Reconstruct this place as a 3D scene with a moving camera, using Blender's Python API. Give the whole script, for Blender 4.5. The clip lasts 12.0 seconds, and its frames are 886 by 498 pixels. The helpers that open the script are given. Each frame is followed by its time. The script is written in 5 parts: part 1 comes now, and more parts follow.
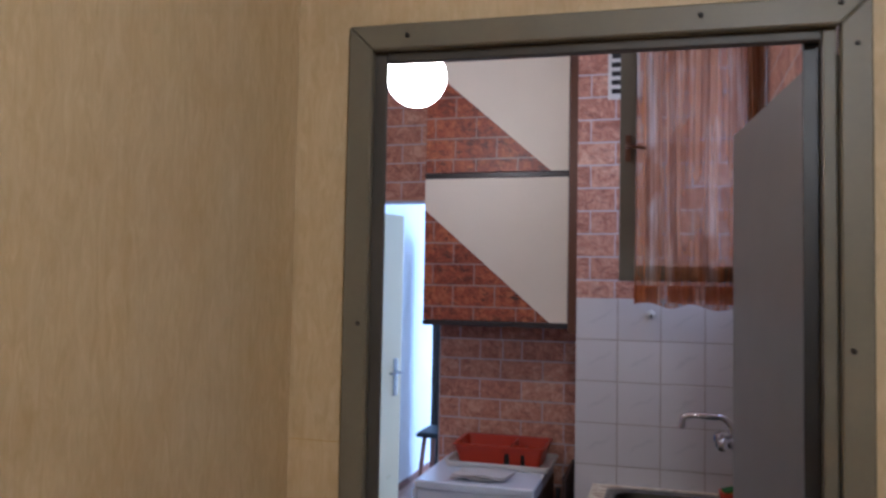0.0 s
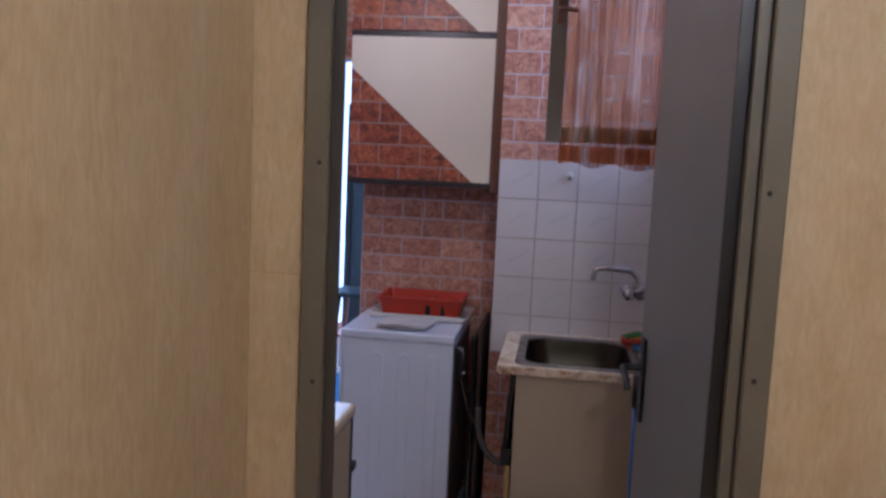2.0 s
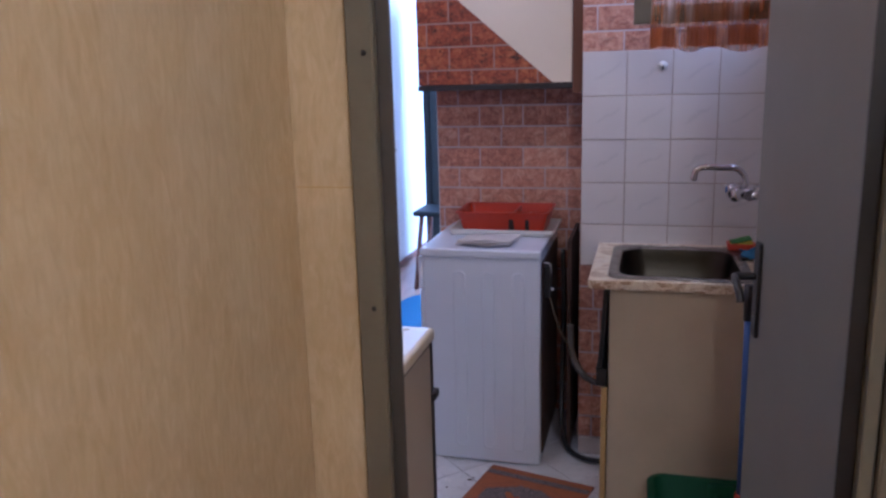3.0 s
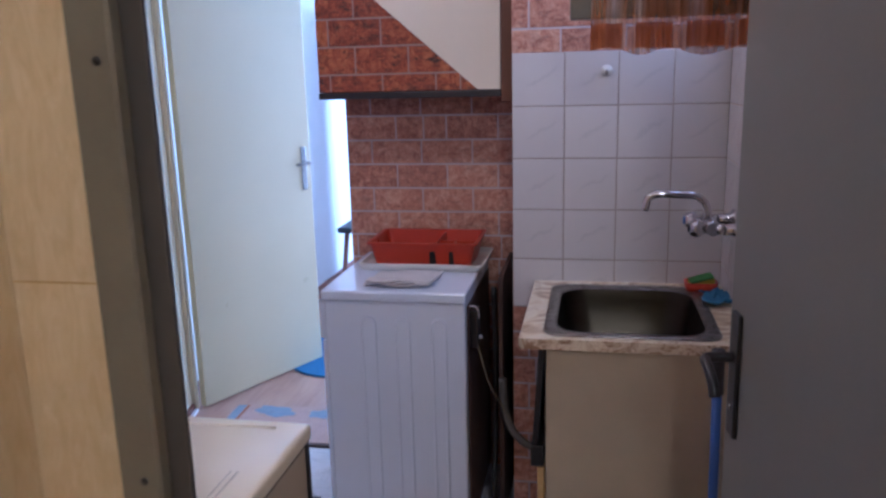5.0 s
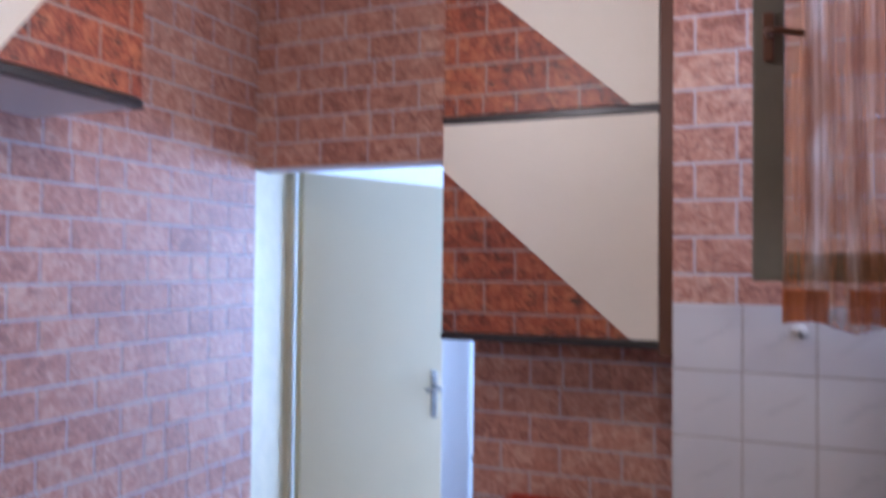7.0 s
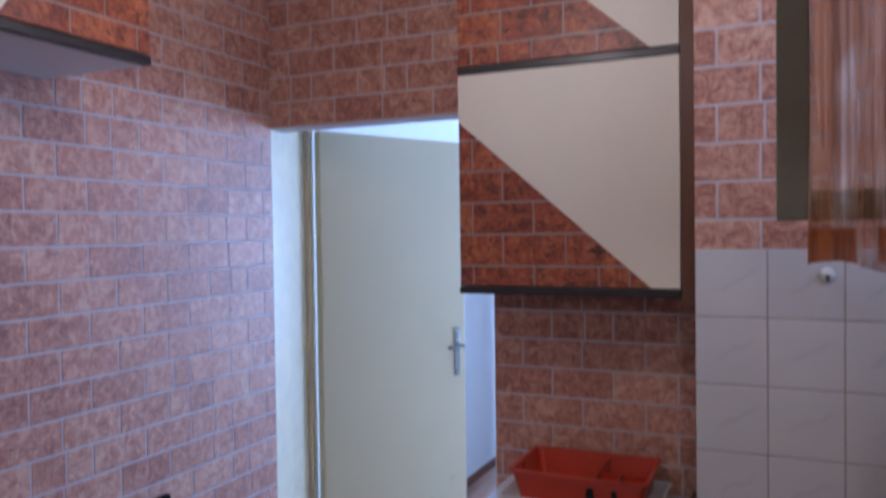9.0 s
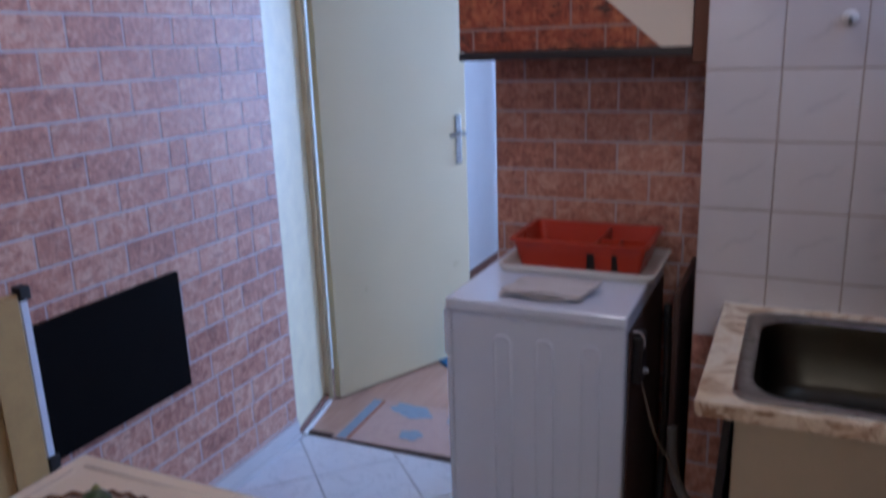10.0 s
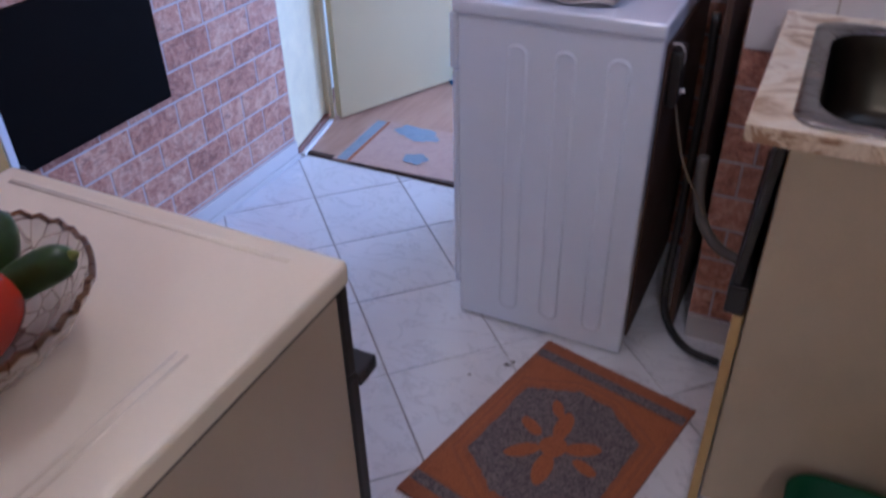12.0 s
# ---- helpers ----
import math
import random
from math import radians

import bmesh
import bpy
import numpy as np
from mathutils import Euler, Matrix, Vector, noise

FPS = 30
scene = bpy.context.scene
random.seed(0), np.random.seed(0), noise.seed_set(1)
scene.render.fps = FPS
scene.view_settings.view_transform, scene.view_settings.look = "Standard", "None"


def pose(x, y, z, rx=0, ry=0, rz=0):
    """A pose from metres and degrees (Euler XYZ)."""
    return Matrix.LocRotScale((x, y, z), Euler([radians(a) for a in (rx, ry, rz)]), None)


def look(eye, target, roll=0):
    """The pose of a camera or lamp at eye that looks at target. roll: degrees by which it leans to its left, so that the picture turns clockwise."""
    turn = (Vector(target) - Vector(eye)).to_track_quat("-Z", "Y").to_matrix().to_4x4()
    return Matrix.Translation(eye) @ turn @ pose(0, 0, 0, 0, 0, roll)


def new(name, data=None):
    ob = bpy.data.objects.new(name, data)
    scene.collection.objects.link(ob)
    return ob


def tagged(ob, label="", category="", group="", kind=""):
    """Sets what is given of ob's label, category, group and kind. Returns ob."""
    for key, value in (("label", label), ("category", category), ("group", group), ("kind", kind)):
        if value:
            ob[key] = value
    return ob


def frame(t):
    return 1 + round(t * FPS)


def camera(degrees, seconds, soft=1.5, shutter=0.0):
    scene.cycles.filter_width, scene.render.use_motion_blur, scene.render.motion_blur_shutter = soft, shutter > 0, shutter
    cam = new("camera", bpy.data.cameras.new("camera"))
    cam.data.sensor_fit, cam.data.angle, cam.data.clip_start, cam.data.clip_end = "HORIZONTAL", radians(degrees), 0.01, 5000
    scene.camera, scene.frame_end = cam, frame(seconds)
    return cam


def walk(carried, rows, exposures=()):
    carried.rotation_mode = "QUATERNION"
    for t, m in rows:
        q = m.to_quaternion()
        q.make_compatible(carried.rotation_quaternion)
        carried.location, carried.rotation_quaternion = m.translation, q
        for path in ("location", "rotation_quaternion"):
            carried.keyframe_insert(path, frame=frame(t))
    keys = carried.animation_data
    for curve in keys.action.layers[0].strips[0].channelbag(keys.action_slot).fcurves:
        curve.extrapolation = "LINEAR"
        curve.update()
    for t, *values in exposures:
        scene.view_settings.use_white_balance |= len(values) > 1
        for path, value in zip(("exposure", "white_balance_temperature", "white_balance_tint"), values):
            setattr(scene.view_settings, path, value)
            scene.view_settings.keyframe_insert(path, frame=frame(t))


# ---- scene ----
cam = camera(59.2, 12.0, soft=2.6, shutter=0.4)
PATH = [
    (0, (0.22, 0.197, 1.573), (-0.325, 2.119, 1.672), 1.1),
    (0.5, (0.204, 0.133, 1.557), (-0.193, 2.093, 1.574), 0.7),
    (1, (0.171, 0.094, 1.537), (-0.13, 2.07, 1.473), 0.9),
    (1.5, (0.146, 0.09, 1.524), (-0.21, 2.052, 1.367), 1.6),
    (2, (0.142, 0.093, 1.517), (-0.145, 2.06, 1.298), 2.6),
    (2.5, (0.123, 0.177, 1.487), (-0.28, 2.095, 1.09), -0.2),
    (3, (0.133, 0.307, 1.468), (-0.367, 2.195, 1.039), -1.5),
    (3.5, (0.161, 0.394, 1.462), (-0.365, 2.276, 1.037), 0.1),
    (3.7, (0.165, 0.428, 1.437), (-0.296, 2.331, 1.03), 0.6),
    (5.3, (0.138, 0.926, 1.494), (-0.235, 2.841, 1.054), -1.5),
    (5.5, (0.146, 0.982, 1.49), (-0.29, 2.898, 1.115), -0.5),
    (6, (0.122, 1.071, 1.507), (-0.364, 2.991, 1.231), -1.2),
    (6.5, (0.08, 1.206, 1.566), (-0.472, 3.121, 1.396), -0.6),
    (7, (0.104, 1.273, 1.623), (-0.66, 3.121, 1.67), 0.6),
    (7.2, (0.149, 1.299, 1.585), (-0.717, 3.091, 1.782), 0.3),
    (8.8, (0.121, 1.302, 1.625), (-0.7, 3.125, 1.673), -0.5),
    (9, (0.109, 1.305, 1.597), (-0.711, 3.129, 1.549), -0.8),
    (9.5, (0.084, 1.303, 1.526), (-0.658, 3.15, 1.33), -1.6),
    (10, (0.099, 1.343, 1.47), (-0.711, 3.098, 0.956), -2.0),
    (10.5, (0.122, 1.367, 1.408), (-0.556, 3.06, 0.587), -1.7),
    (11, (0.133, 1.405, 1.355), (-0.376, 3.014, 0.282), -0.9),
    (11.5, (0.123, 1.458, 1.341), (-0.628, 2.876, 0.147), -7.6),
    (12, (0.032, 1.545, 1.348), (-0.704, 3.014, 0.211), -1.3),
]
EXPOSURES = [(0, -0.27, 4850, 12), (1.5, -0.25, 4820, 16), (2.5, 0.02, 4710, 19), (3.5, 0.2, 4690, 21), (5.3, 0.15, 4700, 17), (7, 0.12, 4930, 15), (8.8, -0.28, 4930, 15), (9.5, -0.4, 4930, 15), (10.5, -0.37, 4820, 20), (11.5, 0.08, 4790, 22), (12, 0.14, 4800, 22)]
walk(cam, [(t, look(eye, target, roll)) for t, eye, target, roll in PATH], EXPOSURES)

# ---- world, light ----
world = bpy.data.worlds.new("world")
scene.world = world
world.use_nodes = True
wn = world.node_tree
sky = wn.nodes.new("ShaderNodeTexSky")
sky.sky_type, sky.sun_disc = "NISHITA", False
sky.sun_elevation, sky.sun_rotation = radians(40), radians(200)
wn.links.new(sky.outputs[0], wn.nodes["Background"].inputs[0])
wn.nodes["Background"].inputs[1].default_value = 0.1


def window_light(name, at, target, sx, sy, power, colour):
    data = bpy.data.lights.new(name, "AREA")
    data.shape, data.size, data.size_y, data.energy, data.color = "RECTANGLE", sx, sy, power, colour
    ob = new(name, data)
    ob.matrix_world = look(at, target)
    return ob


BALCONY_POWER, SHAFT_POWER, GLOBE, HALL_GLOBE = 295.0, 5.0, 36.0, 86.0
window_light("balcony_daylight", (0.76, 8.7, 1.35), (-1.15, 3.6, 1.25), 1.7, 1.9, BALCONY_POWER, (0.53, 0.71, 1.0))
window_light("shaft_daylight", (0.66, 2.97, 2.05), (-1.0, 2.97, 1.7), 0.36, 0.8, SHAFT_POWER, (0.72, 0.8, 1.0))


# ---- materials ----
class Nodes:
    """A principled material with short calls for its nodes."""

    def __init__(self, name, base=(0.5, 0.5, 0.5), rough=0.5, metal=0.0, **more):
        self.m = bpy.data.materials.new(name)
        self.m.use_nodes = True
        self.t = self.m.node_tree
        self.b = self.t.nodes["Principled BSDF"]
        self.b.inputs["Base Color"].default_value = (*base, 1)
        self.b.inputs["Roughness"].default_value = rough
        self.b.inputs["Metallic"].default_value = metal
        for k, v in more.items():
            self.b.inputs[k.replace("_", " ")].default_value = v

    def node(self, kind, **inputs):
        n = self.t.nodes.new("ShaderNode" + kind)
        for k, v in inputs.items():
            self.put(n.inputs[k.replace("_", " ")], v)
        return n

    def put(self, socket, v):
        if hasattr(v, "is_output"):
            self.t.links.new(v, socket)
        else:
            socket.default_value = v

    def math(self, op, a, b=0.0, c=0.0):
        n = self.t.nodes.new("ShaderNodeMath")
        n.operation = op
        for s, v in zip(n.inputs, (a, b, c)):
            self.put(s, v)
        return n.outputs[0]

    def mix(self, fac, a, b, blend="MIX"):
        n = self.t.nodes.new("ShaderNodeMix")
        n.data_type, n.blend_type = "RGBA", blend
        self.put(n.inputs[0], fac)
        for s, v in ((n.inputs[6], a), (n.inputs[7], b)):
            self.put(s, (*v, 1) if isinstance(v, tuple) and len(v) == 3 else v)
        return n.outputs[2]

    def place(self, scale=(1, 1, 1), local=False):
        src = self.node("TexCoord").outputs["Object"] if local else self.node("NewGeometry").outputs["Position"]
        m = self.node("Mapping")
        m.inputs["Scale"].default_value = scale
        self.t.links.new(src, m.inputs["Vector"])
        return m.outputs[0]

    def noise(self, scale, detail=3.0, vec=None, rough=0.55, dist=0.0):
        n = self.node("TexNoise", Scale=scale, Detail=detail, Roughness=rough, Distortion=dist)
        self.t.links.new(vec if vec else self.place(), n.inputs["Vector"])
        return n.outputs["Fac"]

    def ramp(self, fac, *stops):
        n = self.node("ValToRGB", Fac=fac)
        e = n.color_ramp.elements
        while len(e) < len(stops):
            e.new(0.5)
        for el, (p, c) in zip(e, stops):
            el.position, el.color = p, ((*c, 1) if isinstance(c, tuple) else (c, c, c, 1))
        return n.outputs[0]

    def bump(self, height, strength=0.2, dist=0.002):
        n = self.node("Bump", Strength=strength, Distance=dist, Height=height)
        self.t.links.new(n.outputs[0], self.b.inputs["Normal"])
        return self

    def colour(self, v):
        self.put(self.b.inputs["Base Color"], v)
        return self

    def gloss(self, v):
        self.put(self.b.inputs["Roughness"], v)
        return self


def simple(name, base, rough, metal=0.0, var=0.12, scale=9.0, fine=140.0, bump=0.05, **more):
    """A paint, plastic or metal with faint uneven tone and fine relief."""
    n = Nodes(name, base, rough, metal, **more)
    big, small = n.noise(scale, 4), n.noise(fine, 2)
    dark = tuple(c * (1 - 2 * var) for c in base)
    lite = tuple(min(1, c * (1 + var)) for c in base)
    n.colour(n.mix(n.math("ADD", n.math("MULTIPLY", big, 0.75), n.math("MULTIPLY", small, 0.25)), dark, lite))
    n.gloss(n.math("ADD", n.math("MULTIPLY", big, 0.25), rough - 0.12))
    n.bump(small, bump, 0.001)
    return n.m


def hall_paper():
    n = Nodes("hall_wallpaper", rough=0.55)
    g = n.noise(1.0, 6, n.place((60, 60, 16)), 0.65, 1.2)
    f = n.noise(1.0, 3, n.place((300, 300, 28)))
    s = n.noise(2.6, 4, n.place((2.2, 2.2, 0.6)))
    w = n.noise(9, 5, n.place((1, 1, 0.8)), 0.65, 0.8)
    c = n.ramp(g, (0.3, (0.49, 0.37, 0.2)), (0.5, (0.56, 0.435, 0.25)), (0.72, (0.63, 0.51, 0.33)))
    c = n.mix(n.math("MULTIPLY", n.ramp(f, (0.45, 0.0), (0.75, 1.0)), 0.3), c, (0.5, 0.39, 0.23))
    c = n.mix(n.math("MULTIPLY", n.ramp(s, (0.42, 0.0), (0.7, 1.0)), 0.35), c, (0.66, 0.58, 0.43))
    c = n.mix(n.math("MULTIPLY", n.ramp(w, (0.45, 0.0), (0.66, 1.0)), 0.32), c, (0.43, 0.31, 0.15))
    return n.colour(c).bump(g, 0.1, 0.001).m


def brick_paper(name, tones, rough, flecks, spread=0.34):
    """Printed bricks: blotches, fine streaks and dark lying flecks, a tone of its own for each."""
    n = Nodes(name, rough=rough)
    own = n.node("ObjectInfo").outputs["Random"]
    isle = n.node("NewGeometry").outputs["Random Per Island"]
    r = n.math("FRACT", n.math("ADD", own, isle))
    a = n.noise(26, 7, None, 0.75, 1.1)
    k = n.noise(1.0, 5, n.place((90, 90, 30)), 0.7, 0.5)
    d = n.noise(14, 5, n.place((1, 1, 1.6)), 0.7, 1.5)
    b = n.noise(1.0, 5, n.place((24, 24, 62)), 0.7, 0.5)
    v = n.math("ADD", n.math("MULTIPLY", a, 0.75), n.math("MULTIPLY", k, 0.25))
    v = n.math("ADD", v, n.math("MULTIPLY", n.math("SUBTRACT", r, 0.5), spread))
    c = n.ramp(v, (0.38, tones[0]), (0.49, tones[1]), (0.62, tones[2]))
    c = n.mix(n.ramp(b, (0.545, 0.0), (0.66, flecks)), c, tones[3])
    c = n.mix(n.ramp(d, (0.52, 0.0), (0.66, 0.55 * flecks)), c, tones[3])
    c = n.mix(n.math("MULTIPLY", n.ramp(n.noise(130, 4), (0.52, 0.0), (0.72, 1.0)), 0.28), c, tones[4])
    return n.colour(c).gloss(n.math("ADD", n.math("MULTIPLY", a, 0.2), rough - 0.1)).bump(b, 0.15, 0.001).m


def wall_tile():
    n = Nodes("white_wall_tile", rough=0.16)
    tc = n.node("TexCoord").outputs["Object"]
    sep = n.node("SeparateXYZ", Vector=tc)
    own = n.node("ObjectInfo").outputs["Random"]
    u = n.math("ADD", sep.outputs[0], sep.outputs[1])
    wob = n.math("MULTIPLY", n.math("SUBTRACT", n.noise(22, 3), 0.5), 0.05)
    v = n.math("ADD", n.math("SUBTRACT", sep.outputs[2], n.math("MULTIPLY", u, 0.55)), wob)
    line = n.math("MULTIPLY", n.ramp(n.math("ABSOLUTE", v), (0.0, 1.0), (0.009, 0.0)), n.ramp(n.math("ABSOLUTE", n.math("SUBTRACT", u, 0.01)), (0.028, 1.0), (0.052, 0.0)))
    cloud = n.noise(9, 4)
    c = n.mix(n.math("MULTIPLY", cloud, 0.4), (0.64, 0.61, 0.6), (0.55, 0.52, 0.52))
    c = n.mix(n.math("MULTIPLY", own, 0.12), c, (0.7, 0.66, 0.62))
    c = n.mix(n.math("MULTIPLY", line, 0.34), c, (0.42, 0.41, 0.42))
    return n.colour(c).bump(n.noise(30, 2), 0.03, 0.002).m


def floor_tile():
    n = Nodes("white_marbled_floor_tile", rough=0.22)
    own = n.node("ObjectInfo").outputs["Random"]
    off = n.node("CombineXYZ", X=n.math("MULTIPLY", own, 37.0), Y=n.math("MULTIPLY", own, 11.0))
    add = n.node("VectorMath")
    add.operation = "ADD"
    n.t.links.new(n.place((1, 1.9, 1)), add.inputs[0])
    n.t.links.new(off.outputs[0], add.inputs[1])
    v = n.noise(4.5, 5, add.outputs[0], 0.6, 1.6)
    vein = n.ramp(n.math("ABSOLUTE", n.math("SUBTRACT", v, 0.5)), (0.0, 1.0), (0.022, 0.0))
    dirt = n.ramp(n.noise(13, 4), (0.6, 0.0), (0.8, 1.0))
    c = n.mix(n.noise(6, 3), (0.78, 0.79, 0.82), (0.69, 0.69, 0.71))
    c = n.mix(n.math("MULTIPLY", vein, 0.33), c, (0.36, 0.36, 0.38))
    c = n.mix(n.math("MULTIPLY", dirt, 0.3), c, (0.4, 0.34, 0.28))
    return n.colour(c).gloss(n.math("ADD", n.math("MULTIPLY", dirt, 0.25), 0.2)).bump(v, 0.04, 0.002).m


def worktop(name="marbled_laminate", scale=7, tones=((0.4, 0.26, 0.14), (0.68, 0.56, 0.38), (0.8, 0.73, 0.57), (0.45, 0.3, 0.17))):
    n = Nodes(name, rough=0.3)
    a = n.noise(scale, 5, n.place((1, 1, 1)), 0.62, 1.8)
    c = n.ramp(a, *zip((0.34, 0.45, 0.54, 0.64), tones))
    return n.colour(c).bump(n.noise(200, 2), 0.03, 0.001).m


def parquet():
    n = Nodes("pink_brown_laminate", rough=0.3)
    g = n.noise(1.0, 5, n.place((16, 2.2, 1)), 0.6, 0.5)
    c = n.ramp(g, (0.3, (0.36, 0.2, 0.13)), (0.7, (0.52, 0.32, 0.23)))
    return n.colour(c).bump(g, 0.05, 0.001).m


def curtain_cloth():
    """Sheer net with printed orange blocks along its hem and soft streaks above."""
    n = Nodes("sheer_curtain", rough=0.8)
    pos = n.node("NewGeometry").outputs["Position"]
    sep = n.node("SeparateXYZ", Vector=pos)
    streak = n.noise(1.0, 4, n.place((20, 1, 0.7)), 0.6)
    blotch = n.noise(1.0, 2, n.place((15, 1, 5)), 0.5)
    z = sep.outputs[2]
    hem = n.math("MULTIPLY", n.math("GREATER_THAN", z, 1.537), n.math("LESS_THAN", z, 1.592))
    bx = n.math("FRACT", n.math("MULTIPLY", n.math("SUBTRACT", sep.outputs[0], 0.12), 9.0))
    blocks = n.math("MULTIPLY", hem, n.math("LESS_THAN", bx, 0.72))
    print_up = n.math("MULTIPLY", n.ramp(blotch, (0.42, 0.0), (0.56, 1.0)), 0.85)
    tone = n.mix(n.ramp(streak, (0.46, 0.0), (0.66, 1.0)), (0.44, 0.19, 0.065), (0.8, 0.7, 0.6))
    tone = n.mix(print_up, tone, (0.42, 0.17, 0.07))
    tone = n.mix(n.math("MULTIPLY", blocks, 0.9), tone, (0.42, 0.12, 0.03))
    dens = n.math("ADD", n.math("MULTIPLY", n.ramp(streak, (0.35, 0.0), (0.75, 1.0)), 0.4), 0.42)
    dens = n.math("MINIMUM", n.math("ADD", dens, n.math("MULTIPLY", blocks, 0.35)), 0.95)
    dens = n.math("MINIMUM", n.math("ADD", dens, n.math("MULTIPLY", print_up, 0.18)), 0.95)
    diff = n.node("BsdfDiffuse", Color=tone)
    tran = n.node("BsdfTranslucent", Color=tone)
    clear = n.node("BsdfTransparent")
    both, out = n.node("MixShader", Fac=0.45), n.node("MixShader", Fac=dens)
    n.t.links.new(diff.outputs[0], both.inputs[1])
    n.t.links.new(tran.outputs[0], both.inputs[2])
    n.t.links.new(clear.outputs[0], out.inputs[1])
    n.t.links.new(both.outputs[0], out.inputs[2])
    n.t.links.new(out.outputs[0], n.t.nodes["Material Output"].inputs["Surface"])
    return n.m


def woven(name, a, b, scale=260.0):
    n = Nodes(name, rough=0.95)
    w = n.noise(1.0, 2, n.place((scale, scale, scale)))
    t = n.noise(26, 5, None, 0.7)
    c = n.mix(n.ramp(w, (0.35, 0.0), (0.65, 1.0)), a, b)
    c = n.mix(n.math("MULTIPLY", n.ramp(t, (0.5, 0.0), (0.75, 1.0)), 0.45), c, tuple(x * 0.55 for x in a))
    return n.colour(c).bump(w, 0.5, 0.002).m


def lit(name, colour, strength):
    n = Nodes(name, (0.9, 0.9, 0.88), 0.3)
    n.b.inputs["Emission Color"].default_value = (*colour, 1)
    n.b.inputs["Emission Strength"].default_value = strength
    return n.m


def glassy(name, colour, rough=0.02, ior=1.45):
    n = Nodes(name, colour, rough)
    n.b.inputs["Transmission Weight"].default_value = 1.0
    n.b.inputs["IOR"].default_value = ior
    return n.m


def pressed_glass():
    """Clear cut glass: mostly see-through, with bright and dark facets."""
    n = Nodes("pressed_glass", (0.6, 0.52, 0.42), 0.08)
    f = n.node("TexVoronoi", Scale=46.0)
    f.feature = "DISTANCE_TO_EDGE"
    n.t.links.new(n.place((1, 1, 0.7)), f.inputs["Vector"])
    cut = n.ramp(f.outputs["Distance"], (0.01, 1.0), (0.06, 0.0))
    n.bump(f.outputs["Distance"], 0.9, 0.005)
    n.colour(n.mix(cut, (0.86, 0.8, 0.72), (0.24, 0.15, 0.1)))
    clear, out = n.node("BsdfTransparent"), n.node("MixShader", Fac=n.math("ADD", n.math("MULTIPLY", cut, 0.22), 0.42))
    n.t.links.new(clear.outputs[0], out.inputs[1])
    n.t.links.new(n.b.outputs[0], out.inputs[2])
    n.t.links.new(out.outputs[0], n.t.nodes["Material Output"].inputs["Surface"])
    return n.m


def brushed(name, base, rough):
    n = Nodes(name, base, rough, 1.0)
    g = n.noise(1.0, 3, n.place((30, 260, 60)))
    n.gloss(n.math("ADD", n.math("MULTIPLY", g, 0.25), rough - 0.1))
    n.colour(n.mix(n.noise(14, 3), tuple(c * 0.7 for c in base), base))
    return n.bump(g, 0.05, 0.001).m


M_HALL = hall_paper()
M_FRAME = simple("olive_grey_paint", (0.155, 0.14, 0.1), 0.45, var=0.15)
# frame paint darkened for left jamb and head, their shade put into the colour
M_JAMB = simple("shaded_jamb_paint", (0.062, 0.056, 0.047), 0.5)
M_DOOR = simple("grey_door_paint", (0.175, 0.17, 0.15), 0.38, var=0.1, scale=3.5)
M_MORTAR = simple("mortar_print", (0.57, 0.51, 0.53), 0.6, var=0.1)
M_BRICK = brick_paper("brick_wallpaper", ((0.29, 0.108, 0.074), (0.505, 0.234, 0.156), (0.69, 0.43, 0.31), (0.19, 0.075, 0.062), (0.72, 0.54, 0.43)), 0.5, 0.6, 0.09)
M_BRICK_FOIL = brick_paper("brick_foil", ((0.12, 0.02, 0.011), (0.3, 0.066, 0.026), (0.5, 0.165, 0.06), (0.032, 0.012, 0.011), (0.56, 0.26, 0.14)), 0.45, 1.0, 0.1)
M_MORTAR_FOIL = simple("foil_mortar", (0.36, 0.26, 0.23), 0.35)
M_CREAM = simple("cream_laminate", (0.78, 0.71, 0.59), 0.5, var=0.05, scale=5)
M_CABSIDE = simple("pale_underside", (0.6, 0.58, 0.58), 0.45, var=0.06)
M_BROWN = simple("dark_brown_wood", (0.13, 0.052, 0.024), 0.4, var=0.2)
M_EDGE = simple("black_brown_trim", (0.03, 0.024, 0.022), 0.4)
M_TILE = wall_tile()
M_GROUT = simple("tile_grout", (0.4, 0.33, 0.27), 0.8, scale=25, var=0.2)
M_FTILE = floor_tile()
M_FGROUT = simple("floor_grout", (0.3, 0.27, 0.25), 0.9, scale=20, var=0.25)
M_WHITE = simple("white_wall_paint", (0.8, 0.8, 0.79), 0.6, var=0.04)
M_REVEAL = simple("streaky_reveal_paint", (0.78, 0.7, 0.48), 0.5, var=0.14, scale=16)
M_CEIL = simple("ceiling_paint", (0.78, 0.77, 0.76), 0.75, var=0.05, scale=2.5)
M_WDOOR = simple("white_door_paint", (0.7, 0.61, 0.375), 0.32, var=0.04, scale=3)
M_ENAMEL = simple("white_enamel", (0.75, 0.8, 0.91), 0.2, var=0.04, scale=4, bump=0.02)
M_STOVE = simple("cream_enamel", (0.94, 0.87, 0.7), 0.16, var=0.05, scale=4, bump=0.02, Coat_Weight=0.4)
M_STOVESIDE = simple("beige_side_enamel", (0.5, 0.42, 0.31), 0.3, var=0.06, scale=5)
M_PANEL = simple("beige_side_panel", (0.48, 0.39, 0.265), 0.42, var=0.13, scale=6, fine=320)
M_BACK = simple("brown_fibreboard", (0.07, 0.036, 0.024), 0.7, var=0.2)
